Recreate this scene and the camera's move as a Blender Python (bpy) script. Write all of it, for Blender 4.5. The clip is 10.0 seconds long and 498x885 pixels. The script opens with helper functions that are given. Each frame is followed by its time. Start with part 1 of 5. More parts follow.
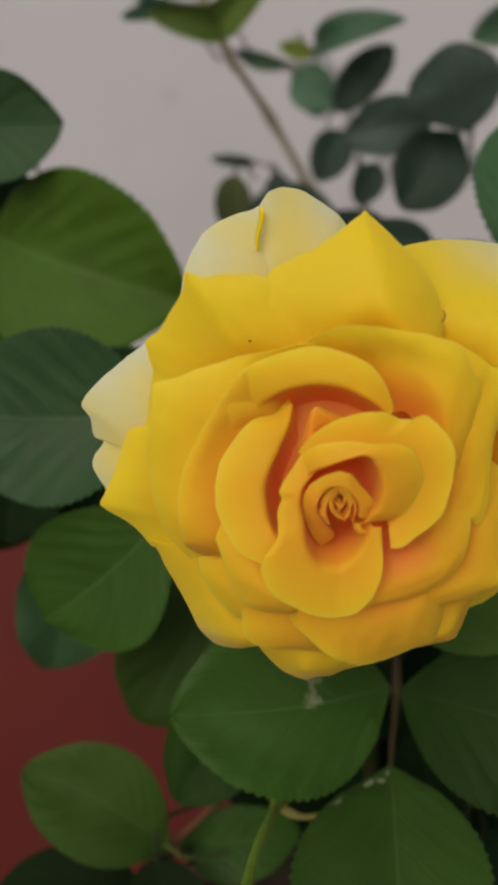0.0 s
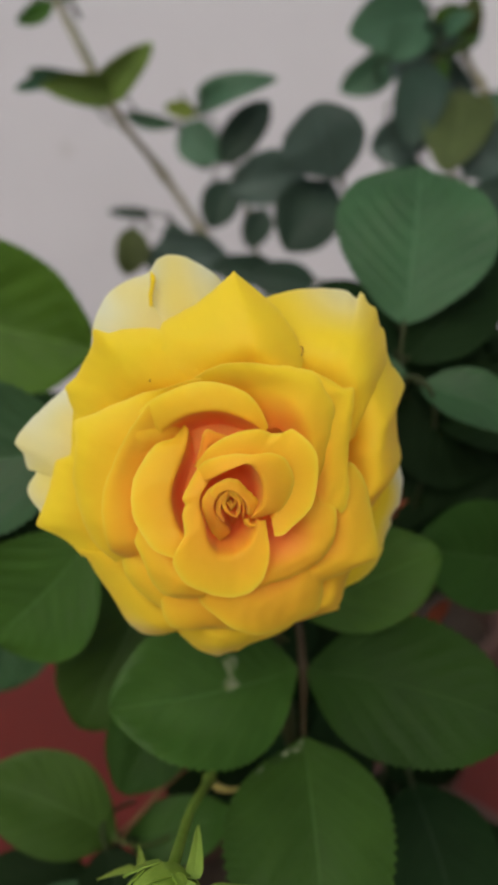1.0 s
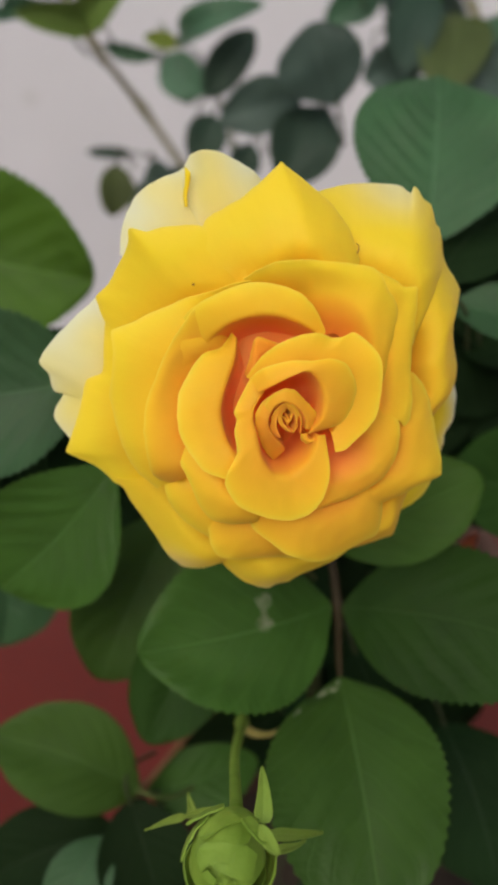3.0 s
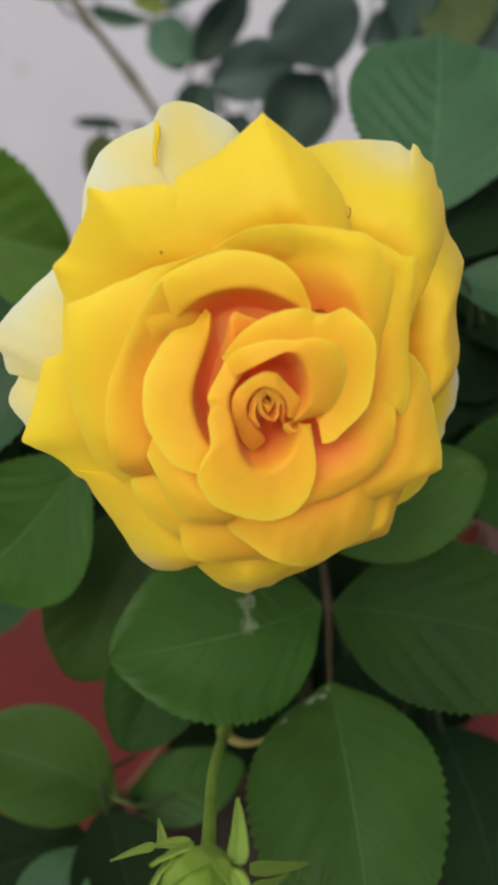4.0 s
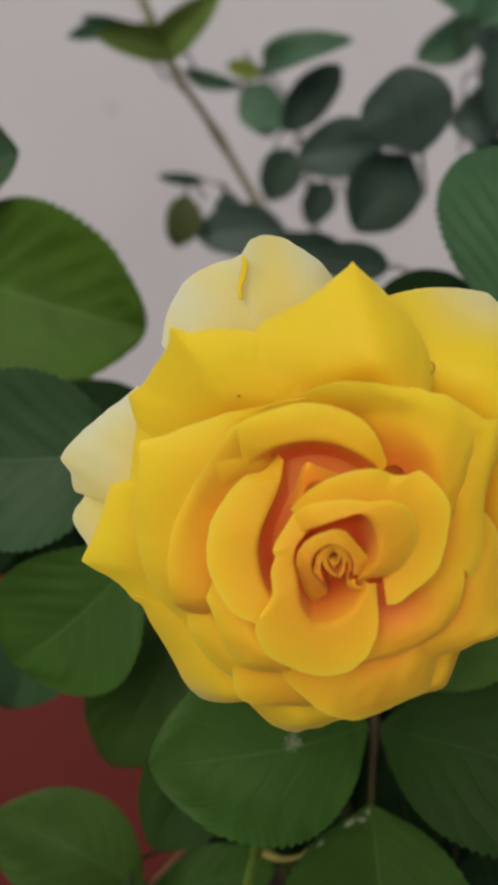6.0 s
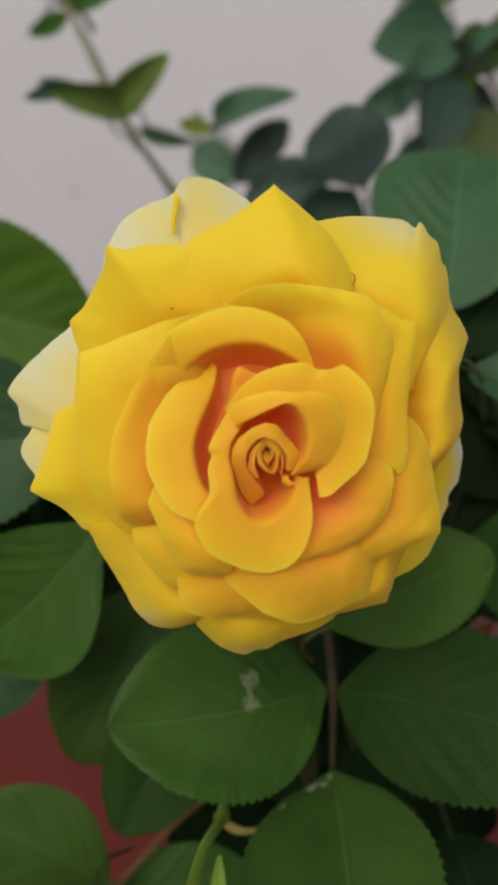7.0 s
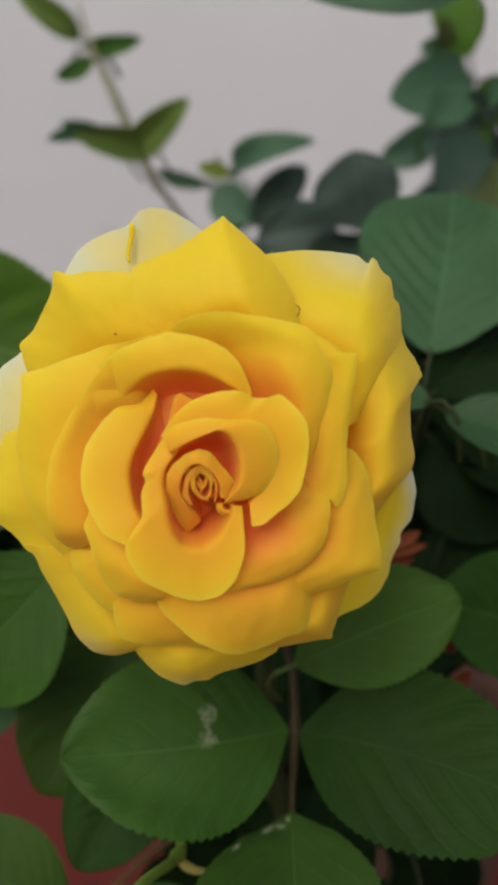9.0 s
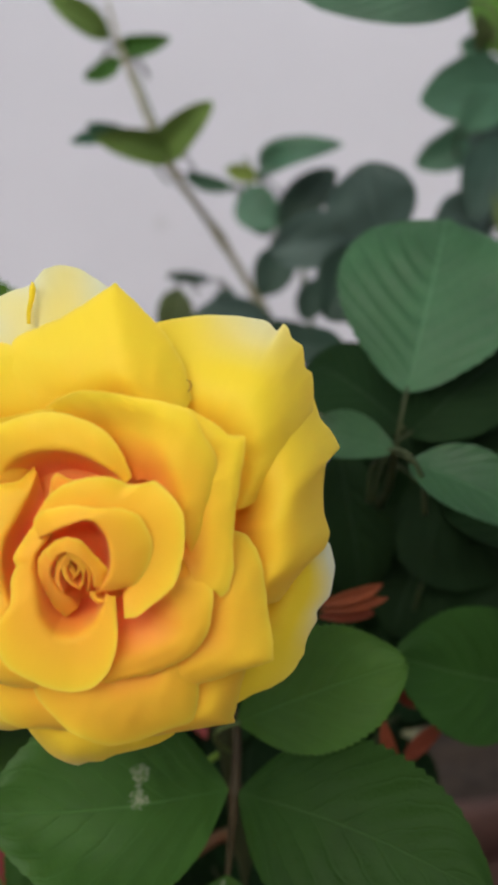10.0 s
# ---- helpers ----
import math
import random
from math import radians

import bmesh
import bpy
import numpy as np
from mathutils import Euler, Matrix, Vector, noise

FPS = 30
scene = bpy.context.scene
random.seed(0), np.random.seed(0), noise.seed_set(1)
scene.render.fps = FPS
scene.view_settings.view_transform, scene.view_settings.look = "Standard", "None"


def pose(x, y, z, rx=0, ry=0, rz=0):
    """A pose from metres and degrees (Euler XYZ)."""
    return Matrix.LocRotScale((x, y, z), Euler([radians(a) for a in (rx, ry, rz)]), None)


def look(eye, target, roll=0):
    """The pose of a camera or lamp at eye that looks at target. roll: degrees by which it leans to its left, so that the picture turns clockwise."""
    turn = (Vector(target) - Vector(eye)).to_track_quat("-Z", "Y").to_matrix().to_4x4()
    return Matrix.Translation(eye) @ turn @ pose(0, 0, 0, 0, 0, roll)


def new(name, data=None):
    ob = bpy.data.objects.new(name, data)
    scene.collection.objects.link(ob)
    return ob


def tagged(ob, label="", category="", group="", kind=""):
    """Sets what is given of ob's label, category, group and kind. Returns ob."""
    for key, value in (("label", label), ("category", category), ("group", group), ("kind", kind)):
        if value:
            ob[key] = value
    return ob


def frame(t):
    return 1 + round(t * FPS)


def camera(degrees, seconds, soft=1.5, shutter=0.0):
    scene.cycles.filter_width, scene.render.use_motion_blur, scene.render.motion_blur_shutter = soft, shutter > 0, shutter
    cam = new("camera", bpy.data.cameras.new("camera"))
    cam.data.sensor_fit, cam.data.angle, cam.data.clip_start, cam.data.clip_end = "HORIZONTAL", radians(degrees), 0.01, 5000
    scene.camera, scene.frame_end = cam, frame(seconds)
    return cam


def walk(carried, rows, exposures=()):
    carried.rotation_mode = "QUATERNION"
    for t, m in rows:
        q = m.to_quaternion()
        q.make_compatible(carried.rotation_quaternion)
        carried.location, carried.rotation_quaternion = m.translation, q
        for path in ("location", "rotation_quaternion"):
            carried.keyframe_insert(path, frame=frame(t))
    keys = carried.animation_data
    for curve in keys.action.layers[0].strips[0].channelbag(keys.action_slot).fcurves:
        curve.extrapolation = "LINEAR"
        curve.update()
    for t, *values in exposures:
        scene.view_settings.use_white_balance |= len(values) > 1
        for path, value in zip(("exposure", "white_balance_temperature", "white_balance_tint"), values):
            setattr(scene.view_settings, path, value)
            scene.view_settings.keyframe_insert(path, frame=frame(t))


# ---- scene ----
cam = camera(28.4, 10.0, soft=3.7)
PATH = [
    (0, (0.043, 0.034, 0.661), (0.009, 1.883, -0.102), 2.1),
    (0.5, (0.042, 0.017, 0.668), (0.09, 1.881, -0.056), 0.8),
    (1, (0.047, -0.012, 0.675), (0.177, 1.859, -0.02), -0.5),
    (1.5, (0.039, -0.021, 0.679), (0.2, 1.85, -0.01), -1.1),
    (2, (0.034, -0.008, 0.672), (0.215, 1.854, -0.034), -1.3),
    (3.5, (0.027, 0.014, 0.652), (0.221, 1.84, -0.141), -1.3),
    (4, (0.035, 0.029, 0.649), (0.231, 1.849, -0.157), -1.1),
    (4.5, (0.053, 0.032, 0.657), (0.218, 1.852, -0.157), 0.7),
    (5, (0.036, 0.035, 0.668), (0.122, 1.859, -0.146), 3.4),
    (5.5, (0.033, 0.049, 0.671), (0.103, 1.877, -0.137), 3.0),
    (7, (0.041, 0.019, 0.637), (0.175, 1.932, 0.07), 0.6),
    (7.5, (0.053, 0.021, 0.617), (0.17, 1.94, 0.067), 0.2),
    (8, (0.045, 0.012, 0.618), (0.135, 1.939, 0.091), 0.5),
    (8.5, (0.049, 0.007, 0.627), (0.124, 1.943, 0.128), 1.0),
    (9, (0.061, 0.017, 0.634), (0.12, 1.958, 0.155), 2.0),
    (9.5, (0.087, 0.046, 0.643), (0.093, 1.978, 0.124), 2.7),
    (10, (0.097, 0.034, 0.652), (0.01, 1.963, 0.129), 2.4),
]
EXPOSURES = [(0, -0.42, 6950, 10), (0.5, -0.42, 6900, 10), (1, -0.17, 6550, 10), (1.5, -0.13, 6600, 10), (2, -0.15, 6650, 10), (3.5, 0.08, 6450, 10), (4, 0.08, 6250, 10),
             (4.5, 0.14, 6200, 10), (5, 0.04, 6150, 10), (5.5, -0.36, 6700, 10), (7, -0.16, 6650, 10), (7.5, -0.17, 6650, 10), (8, -0.14, 6600, 10), (8.5, -0.13, 6550, 10),
             (9, -0.17, 6550, 10), (9.5, -0.13, 6500, 10), (10, 0.14, 6150, 10)]
walk(cam, [(t, look(eye, target, roll)) for t, eye, target, roll in PATH], EXPOSURES)

# ---- lens blur of a phone held close ----
cam.data.dof.use_dof = True
cam.data.dof.focus_distance = 0.215
cam.data.dof.aperture_fstop = 18.0

# ---- daylight: a soft bright sky over an open yard ----
world = bpy.data.worlds.new("sky")
scene.world = world
world.use_nodes = True
wn, wl = world.node_tree.nodes, world.node_tree.links
sky = wn.new("ShaderNodeTexSky")
sky.sky_type = "NISHITA"
sky.sun_disc = False
SUN_ELEVATION, SUN_AZIMUTH = 38.0, 204.0
sky.sun_elevation, sky.sun_rotation = radians(SUN_ELEVATION), radians(SUN_AZIMUTH)
sky.dust_density = 4.0
wl.new(sky.outputs[0], wn["Background"].inputs[0])
wn["Background"].inputs[1].default_value = 0.13
sun = new("sun", bpy.data.lights.new("sun", "SUN"))
sun.data.energy, sun.data.angle, sun.data.color = 1.95, radians(70), (1.0, 0.95, 0.87)
az, el = radians(SUN_AZIMUTH), radians(SUN_ELEVATION)
SUN_FROM = Vector((math.sin(az) * math.cos(el), math.cos(az) * math.cos(el), math.sin(el)))
sun.matrix_world = look(SUN_FROM * 8, (0, 0, 0))


# ---- node helpers ----
def material(name, rough=0.5, spec=0.5):
    m = bpy.data.materials.new(name)
    m.use_nodes = True
    b = m.node_tree.nodes["Principled BSDF"]
    b.inputs["Roughness"].default_value = rough
    b.inputs["Specular IOR Level"].default_value = spec
    return m, m.node_tree.nodes, m.node_tree.links, b


def coords(n, l, kind, scale):
    tc, mp = n.new("ShaderNodeTexCoord"), n.new("ShaderNodeMapping")
    mp.inputs["Scale"].default_value = scale
    l.new(tc.outputs[kind], mp.inputs[0])
    return mp.outputs[0]


def noise_tex(n, l, vec, scale, detail=4.0, rough=0.55):
    t = n.new("ShaderNodeTexNoise")
    t.inputs["Scale"].default_value, t.inputs["Detail"].default_value, t.inputs["Roughness"].default_value = scale, detail, rough
    l.new(vec, t.inputs["Vector"])
    return t.outputs["Fac"]


def ramp(n, l, fac, stops):
    r = n.new("ShaderNodeValToRGB")
    while len(r.color_ramp.elements) < len(stops):
        r.color_ramp.elements.new(0.5)
    for e, (p, c) in zip(r.color_ramp.elements, stops):
        e.position, e.color = p, (*c, 1) if len(c) == 3 else c
    l.new(fac, r.inputs[0])
    return r.outputs[0]


def mix(n, l, fac, a, b, kind="MIX"):
    m = n.new("ShaderNodeMix")
    m.data_type, m.blend_type = "RGBA", kind
    for sock, v in ((m.inputs[0], fac), (m.inputs[6], a), (m.inputs[7], b)):
        if hasattr(v, "is_linked"):
            l.new(v, sock)
        elif isinstance(v, (int, float)):
            sock.default_value = v
        else:
            sock.default_value = (*v, 1)
    return m.outputs[2]


def calc(n, l, op, a, b=0.0, c=0.0):
    m = n.new("ShaderNodeMath")
    m.operation = op
    for sock, v in zip(m.inputs, (a, b, c)):
        if hasattr(v, "is_linked"):
            l.new(v, sock)
        else:
            sock.default_value = v
    return m.outputs[0]


def bump(n, l, b, height, strength, dist):
    k = n.new("ShaderNodeBump")
    k.inputs["Strength"].default_value, k.inputs["Distance"].default_value = strength, dist
    l.new(height, k.inputs["Height"])
    l.new(k.outputs[0], b.inputs["Normal"])
    return k.outputs[0]


def translucent(m, colour, share, normal=None):
    """Lets a share of the light through a thin leaf or petal."""
    n, l = m.node_tree.nodes, m.node_tree.links
    t, mx = n.new("ShaderNodeBsdfTranslucent"), n.new("ShaderNodeMixShader")
    l.new(colour, t.inputs["Color"])
    if normal is not None:
        l.new(normal, t.inputs["Normal"])
    mx.inputs[0].default_value = share
    l.new(n["Principled BSDF"].outputs[0], mx.inputs[1])
    l.new(t.outputs[0], mx.inputs[2])
    l.new(mx.outputs[0], n["Material Output"].inputs["Surface"])


# ---- materials ----
def petal_material():
    m, n, l, b = material("rose_petal", 0.52, 0.25)
    at = n.new("ShaderNodeAttribute")
    at.attribute_name = "pigment_shade"
    sep = n.new("ShaderNodeSeparateColor")
    l.new(at.outputs["Color"], sep.inputs[0])
    uv = coords(n, l, "UV", (90, 4, 1))
    veins = noise_tex(n, l, uv, 1.0, 3.0)
    blotch = noise_tex(n, l, coords(n, l, "Object", (1, 1, 1)), 90.0, 3.0)
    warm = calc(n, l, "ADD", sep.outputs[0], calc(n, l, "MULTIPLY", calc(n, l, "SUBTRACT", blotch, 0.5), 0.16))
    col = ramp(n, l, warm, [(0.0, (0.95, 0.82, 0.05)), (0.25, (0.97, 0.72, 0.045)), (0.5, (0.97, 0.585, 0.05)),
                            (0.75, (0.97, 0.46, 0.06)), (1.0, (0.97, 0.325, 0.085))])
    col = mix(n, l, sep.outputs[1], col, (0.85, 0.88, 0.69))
    shade = calc(n, l, "MULTIPLY_ADD", veins, 0.035, 0.97)
    hsv = n.new("ShaderNodeHueSaturation")
    l.new(shade, hsv.inputs["Value"])
    l.new(col, hsv.inputs["Color"])
    l.new(hsv.outputs[0], b.inputs["Base Color"])
    b.inputs["Sheen Weight"].default_value = 0.12
    nm = bump(n, l, b, veins, 0.04, 0.0004)
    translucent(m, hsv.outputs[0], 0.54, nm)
    return m


def leaf_material(name, colour, back, rough, spec=0.2):
    """A leaf blade: UV x runs from base to tip, y across from edge to edge."""
    m, n, l, b = material(name, rough, spec)
    sep = n.new("ShaderNodeSeparateXYZ")
    tc = n.new("ShaderNodeTexCoord")
    l.new(tc.outputs["UV"], sep.inputs[0])
    across = calc(n, l, "ABSOLUTE", calc(n, l, "MULTIPLY_ADD", sep.outputs[1], 2.0, -1.0))
    obj = coords(n, l, "Object", (1, 1, 1))
    warp = noise_tex(n, l, obj, 70.0, 2.0)
    rib = calc(n, l, "MULTIPLY_ADD", across, -3.2, calc(n, l, "MULTIPLY", sep.outputs[0], 7.5))
    rib = calc(n, l, "ADD", rib, calc(n, l, "MULTIPLY", warp, 0.7))
    dist = calc(n, l, "ABSOLUTE", calc(n, l, "SUBTRACT", calc(n, l, "FRACT", rib), 0.5))
    vein = calc(n, l, "SUBTRACT", 1.0, calc(n, l, "MINIMUM", calc(n, l, "MULTIPLY", dist, 11.0), 1.0))
    mid = calc(n, l, "SUBTRACT", 1.0, calc(n, l, "MINIMUM", calc(n, l, "MULTIPLY", across, 40.0), 1.0))
    net = n.new("ShaderNodeTexVoronoi")
    net.feature, net.inputs["Scale"].default_value = "DISTANCE_TO_EDGE", 620.0
    l.new(obj, net.inputs["Vector"])
    fine = noise_tex(n, l, obj, 420.0, 3.0)
    broad = noise_tex(n, l, obj, 38.0, 4.0)
    info = n.new("ShaderNodeObjectInfo")
    base = mix(n, l, calc(n, l, "MULTIPLY_ADD", broad, 1.7, -0.4), [c * 0.72 for c in colour], [c * 1.3 for c in colour])
    base = mix(n, l, calc(n, l, "MULTIPLY", fine, 0.25), base, [c * 1.5 for c in colour])
    lines = calc(n, l, "MAXIMUM", calc(n, l, "MULTIPLY", vein, 0.10), calc(n, l, "MULTIPLY", mid, 0.6))
    base = mix(n, l, lines, base, [c * 1.9 + 0.03 for c in colour])
    hsv = n.new("ShaderNodeHueSaturation")
    l.new(calc(n, l, "MULTIPLY_ADD", info.outputs["Random"], 0.016, 0.492), hsv.inputs["Hue"])
    l.new(calc(n, l, "MULTIPLY_ADD", info.outputs["Random"], 0.4, 0.82), hsv.inputs["Value"])
    l.new(base, hsv.inputs["Color"])
    l.new(hsv.outputs[0], b.inputs["Base Color"])
    l.new(calc(n, l, "MULTIPLY_ADD", broad, 0.3, rough - 0.12), b.inputs["Roughness"])
    h = calc(n, l, "ADD", calc(n, l, "MULTIPLY", vein, -0.5), calc(n, l, "MULTIPLY", mid, -1.0))
    h = calc(n, l, "ADD", h, calc(n, l, "MULTIPLY", net.outputs["Distance"], 0.5))
    h = calc(n, l, "ADD", h, calc(n, l, "MULTIPLY", broad, 0.9))
    nm = bump(n, l, b, h, 0.6, 0.0006)
    translucent(m, mix(n, l, 0.5, hsv.outputs[0], back), 0.3, nm)
    return m


def stem_material(name, low, high):
    m, n, l, b = material(name, 0.55, 0.15)
    obj = coords(n, l, "Object", (1, 1, 0.25))
    f = noise_tex(n, l, obj, 90.0, 5.0)
    l.new(ramp(n, l, f, [(0.3, low), (0.7, high)]), b.inputs["Base Color"])
    bump(n, l, b, noise_tex(n, l, obj, 500.0, 3.0), 0.4, 0.0005)
    return m


def wall_material():
    m, n, l, b = material("limewash", 0.85, 0.2)
    obj = coords(n, l, "Object", (1, 1, 1))
    broad = noise_tex(n, l, obj, 1.6, 5.0)
    grain = noise_tex(n, l, obj, 55.0, 6.0)
    spots = noise_tex(n, l, obj, 9.0, 4.0, 0.7)
    col = ramp(n, l, broad, [(0.25, (0.425, 0.437, 0.472)), (0.75, (0.495, 0.511, 0.552))])
    stain = ramp(n, l, spots, [(0.66, (0, 0, 0)), (0.78, (1, 1, 1))])
    col = mix(n, l, calc(n, l, "MULTIPLY", stain, 0.35), col, (0.36, 0.35, 0.345))
    smudge = n.new("ShaderNodeVectorMath")
    smudge.operation, smudge.inputs[1].default_value = "DISTANCE", (-0.112, 1.5, 0.579)
    l.new(obj, smudge.inputs[0])
    near = calc(n, l, "ADD", smudge.outputs["Value"], calc(n, l, "MULTIPLY", spots, 0.012))
    col = mix(n, l, calc(n, l, "MULTIPLY", ramp(n, l, near, [(0.008, (1, 1, 1)), (0.024, (0, 0, 0))]), 0.3), col, (0.30, 0.29, 0.28))
    l.new(col, b.inputs["Base Color"])
    bump(n, l, b, calc(n, l, "ADD", grain, calc(n, l, "MULTIPLY", broad, 2.0)), 0.35, 0.004)
    return m


def floor_material():
    m, n, l, b = material("red_oxide_cement", 0.45, 0.14)
    obj = coords(n, l, "Object", (1, 1, 1))
    broad = noise_tex(n, l, obj, 3.0, 6.0, 0.6)
    grain = noise_tex(n, l, obj, 60.0, 5.0)
    col = ramp(n, l, broad, [(0.25, (0.085, 0.010, 0.008)), (0.75, (0.14, 0.018, 0.012))])
    col = mix(n, l, calc(n, l, "MULTIPLY", grain, 0.3), col, (0.085, 0.022, 0.018))
    l.new(col, b.inputs["Base Color"])
    l.new(calc(n, l, "MULTIPLY_ADD", broad, 0.25, 0.32), b.inputs["Roughness"])
    bump(n, l, b, grain, 0.12, 0.002)
    return m


def plain_noise_material(name, low, high, scale, rough, depth):
    m, n, l, b = material(name, rough, 0.35)
    obj = coords(n, l, "Object", (1, 1, 1))
    f = noise_tex(n, l, obj, scale, 6.0, 0.6)
    l.new(ramp(n, l, f, [(0.3, low), (0.7, high)]), b.inputs["Base Color"])
    bump(n, l, b, noise_tex(n, l, obj, scale * 4, 5.0), 0.5, depth)
    return m


PETAL = petal_material()
LEAF = {
    "fresh": leaf_material("young_leaf", (0.055, 0.125, 0.012), (0.16, 0.30, 0.03), 0.5),
    "moss": leaf_material("moss_green_leaf", (0.035, 0.078, 0.010), (0.09, 0.17, 0.02), 0.5),
    # lit copy of the plain leaf, its brightness put into the colour
    "leafy": leaf_material("sunlit_leaf", (0.045, 0.102, 0.013), (0.13, 0.25, 0.03), 0.5),
    "mid": leaf_material("leaf", (0.036, 0.092, 0.0125), (0.11, 0.23, 0.025), 0.46),
    # nearly black: the shade inside the bush is put into this leaf colour
    "deep": leaf_material("deep_shade_leaf", (0.010, 0.025, 0.0075), (0.016, 0.038, 0.009), 0.6, 0.06),
    "blue": leaf_material("glaucous_leaf", (0.040, 0.100, 0.041), (0.11, 0.22, 0.06), 0.4),
    # dark copy of the plain leaf, with shade put into the colour
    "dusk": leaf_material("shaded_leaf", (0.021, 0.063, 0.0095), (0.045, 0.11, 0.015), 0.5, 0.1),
    "bright": leaf_material("bright_young_leaf", (0.14, 0.235, 0.055), (0.24, 0.36, 0.08), 0.5),
    "teal": leaf_material("teal_leaf", (0.052, 0.125, 0.070), (0.10, 0.19, 0.08), 0.42, 0.3),
    "slate": leaf_material("dusty_leaf", (0.054, 0.093, 0.078), (0.10, 0.16, 0.08), 0.45, 0.35),
    # back bush leaves darkened in colour to stand for shade among them
    "shade": leaf_material("back_shaded_leaf", (0.025, 0.053, 0.036), (0.05, 0.09, 0.04), 0.5, 0.25),
    "lime": leaf_material("yellowing_leaf", (0.15, 0.20, 0.035), (0.25, 0.30, 0.05), 0.5),
    "olive": leaf_material("olive_leaf", (0.062, 0.085, 0.028), (0.12, 0.16, 0.04), 0.5),
    "red": leaf_material("red_new_leaf", (0.22, 0.050, 0.02), (0.34, 0.08, 0.02), 0.45),
}
LEAF["sepal"] = leaf_material("sepal_leaf", (0.19, 0.29, 0.045), (0.25, 0.34, 0.05), 0.5)
SEPAL = stem_material("sepal_green", (0.10, 0.18, 0.018), (0.18, 0.28, 0.04))
CANE = stem_material("cane_green", (0.045, 0.075, 0.02), (0.09, 0.12, 0.035))
CANE_BROWN = stem_material("cane_brown", (0.10, 0.07, 0.035), (0.17, 0.14, 0.08))
CANE_DARK = stem_material("cane_dark", (0.028, 0.018, 0.009), (0.045, 0.038, 0.016))
CANE_PALE = stem_material("cane_pale", (0.15, 0.15, 0.085), (0.25, 0.24, 0.15))
CANE_RED = stem_material("cane_red", (0.13, 0.045, 0.025), (0.11, 0.08, 0.03))
# cane green darkened: shade among the leaves is put into the colour
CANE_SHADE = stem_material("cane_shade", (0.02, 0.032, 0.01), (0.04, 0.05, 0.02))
STRAW = stem_material("withered_stalk", (0.20, 0.18, 0.045), (0.34, 0.30, 0.09))
SCAR = plain_noise_material("leaf_scar", (0.12, 0.165, 0.08), (0.24, 0.28, 0.165), 700.0, 0.8, 0.0004)
PLASTER = plain_noise_material("grey_plaster", (0.50, 0.495, 0.48), (0.60, 0.59, 0.575), 6.0, 0.9, 0.003)
WALL, FLOOR = wall_material(), floor_material()
CONCRETE = plain_noise_material("pale_concrete", (0.62, 0.61, 0.59), (0.74, 0.73, 0.705), 3.0, 0.85, 0.002)
CLAY = plain_noise_material("terracotta", (0.05, 0.024, 0.017), (0.085, 0.042, 0.03), 30.0, 0.8, 0.002)
SOIL = plain_noise_material("soil", (0.018, 0.012, 0.008), (0.05, 0.035, 0.022), 60.0, 0.95, 0.01)
GROUND = plain_noise_material("yard_earth", (0.12, 0.085, 0.055), (0.2, 0.15, 0.1), 2.0, 0.95, 0.01)


# ---- mesh helpers ----
def mesh_object(name, verts, faces, mat, parent=None, smooth=True):
    me = bpy.data.meshes.new(name)
    me.from_pydata([tuple(v) for v in verts], [], faces)
    me.materials.append(mat)
    if smooth:
        me.polygons.foreach_set("use_smooth", [True] * len(me.polygons))
    me.update()
    ob = new(name, me)
    if parent is not None:
        ob.parent = parent
    return ob


def sheet(name, grid, uv, mat, parent, thick, pigment_shade=None):
    """A thin curved blade from a grid of places (rows, columns, 3), with both faces, an edge and UVs."""
    g = np.asarray(grid)
    r, c = g.shape[:2]
    du, dv = np.gradient(g, axis=0), np.gradient(g, axis=1)
    nr = np.cross(du, dv)
    nr /= np.linalg.norm(nr, axis=2, keepdims=True) + 1e-12
    front, backs = g.reshape(-1, 3), (g - nr * thick).reshape(-1, 3)
    n = r * c
    idx = np.arange(n).reshape(r, c)
    a, b, d, e = idx[:-1, :-1].ravel(), idx[:-1, 1:].ravel(), idx[1:, 1:].ravel(), idx[1:, :-1].ravel()
    faces = np.concatenate([np.stack([a, e, d, b], 1), np.stack([a, b, d, e], 1) + n])
    ring = np.concatenate([idx[0, :], idx[1:, -1], idx[-1, -2::-1], idx[-2:0:-1, 0]])
    k = len(ring)
    o = np.arange(k)
    o2 = np.roll(o, -1)
    faces = np.concatenate([faces, np.stack([o, o2, o2 + k, o + k], 1) + 2 * n])
    ob = mesh_object(name, np.concatenate([front, backs, front[ring], backs[ring]]), faces.tolist(), mat, parent)
    me = ob.data
    vi = np.empty(len(me.loops), dtype=np.int32)
    me.loops.foreach_get("vertex_index", vi)
    flat = uv.reshape(-1, 2)
    uvs = np.concatenate([flat, flat, flat[ring], flat[ring]])[vi]
    me.uv_layers.new(name="UVMap").data.foreach_set("uv", uvs.ravel().astype(np.float32))
    if pigment_shade is not None:
        pg = pigment_shade.reshape(-1, 2)
        col = np.ones((2 * n + 2 * k, 4), dtype=np.float32)
        col[:, :2] = np.concatenate([pg, pg, pg[ring], pg[ring]])
        col[:, 2] = 0
        me.attributes.new("pigment_shade", "FLOAT_COLOR", "POINT").data.foreach_set("color", col.ravel())
    return ob


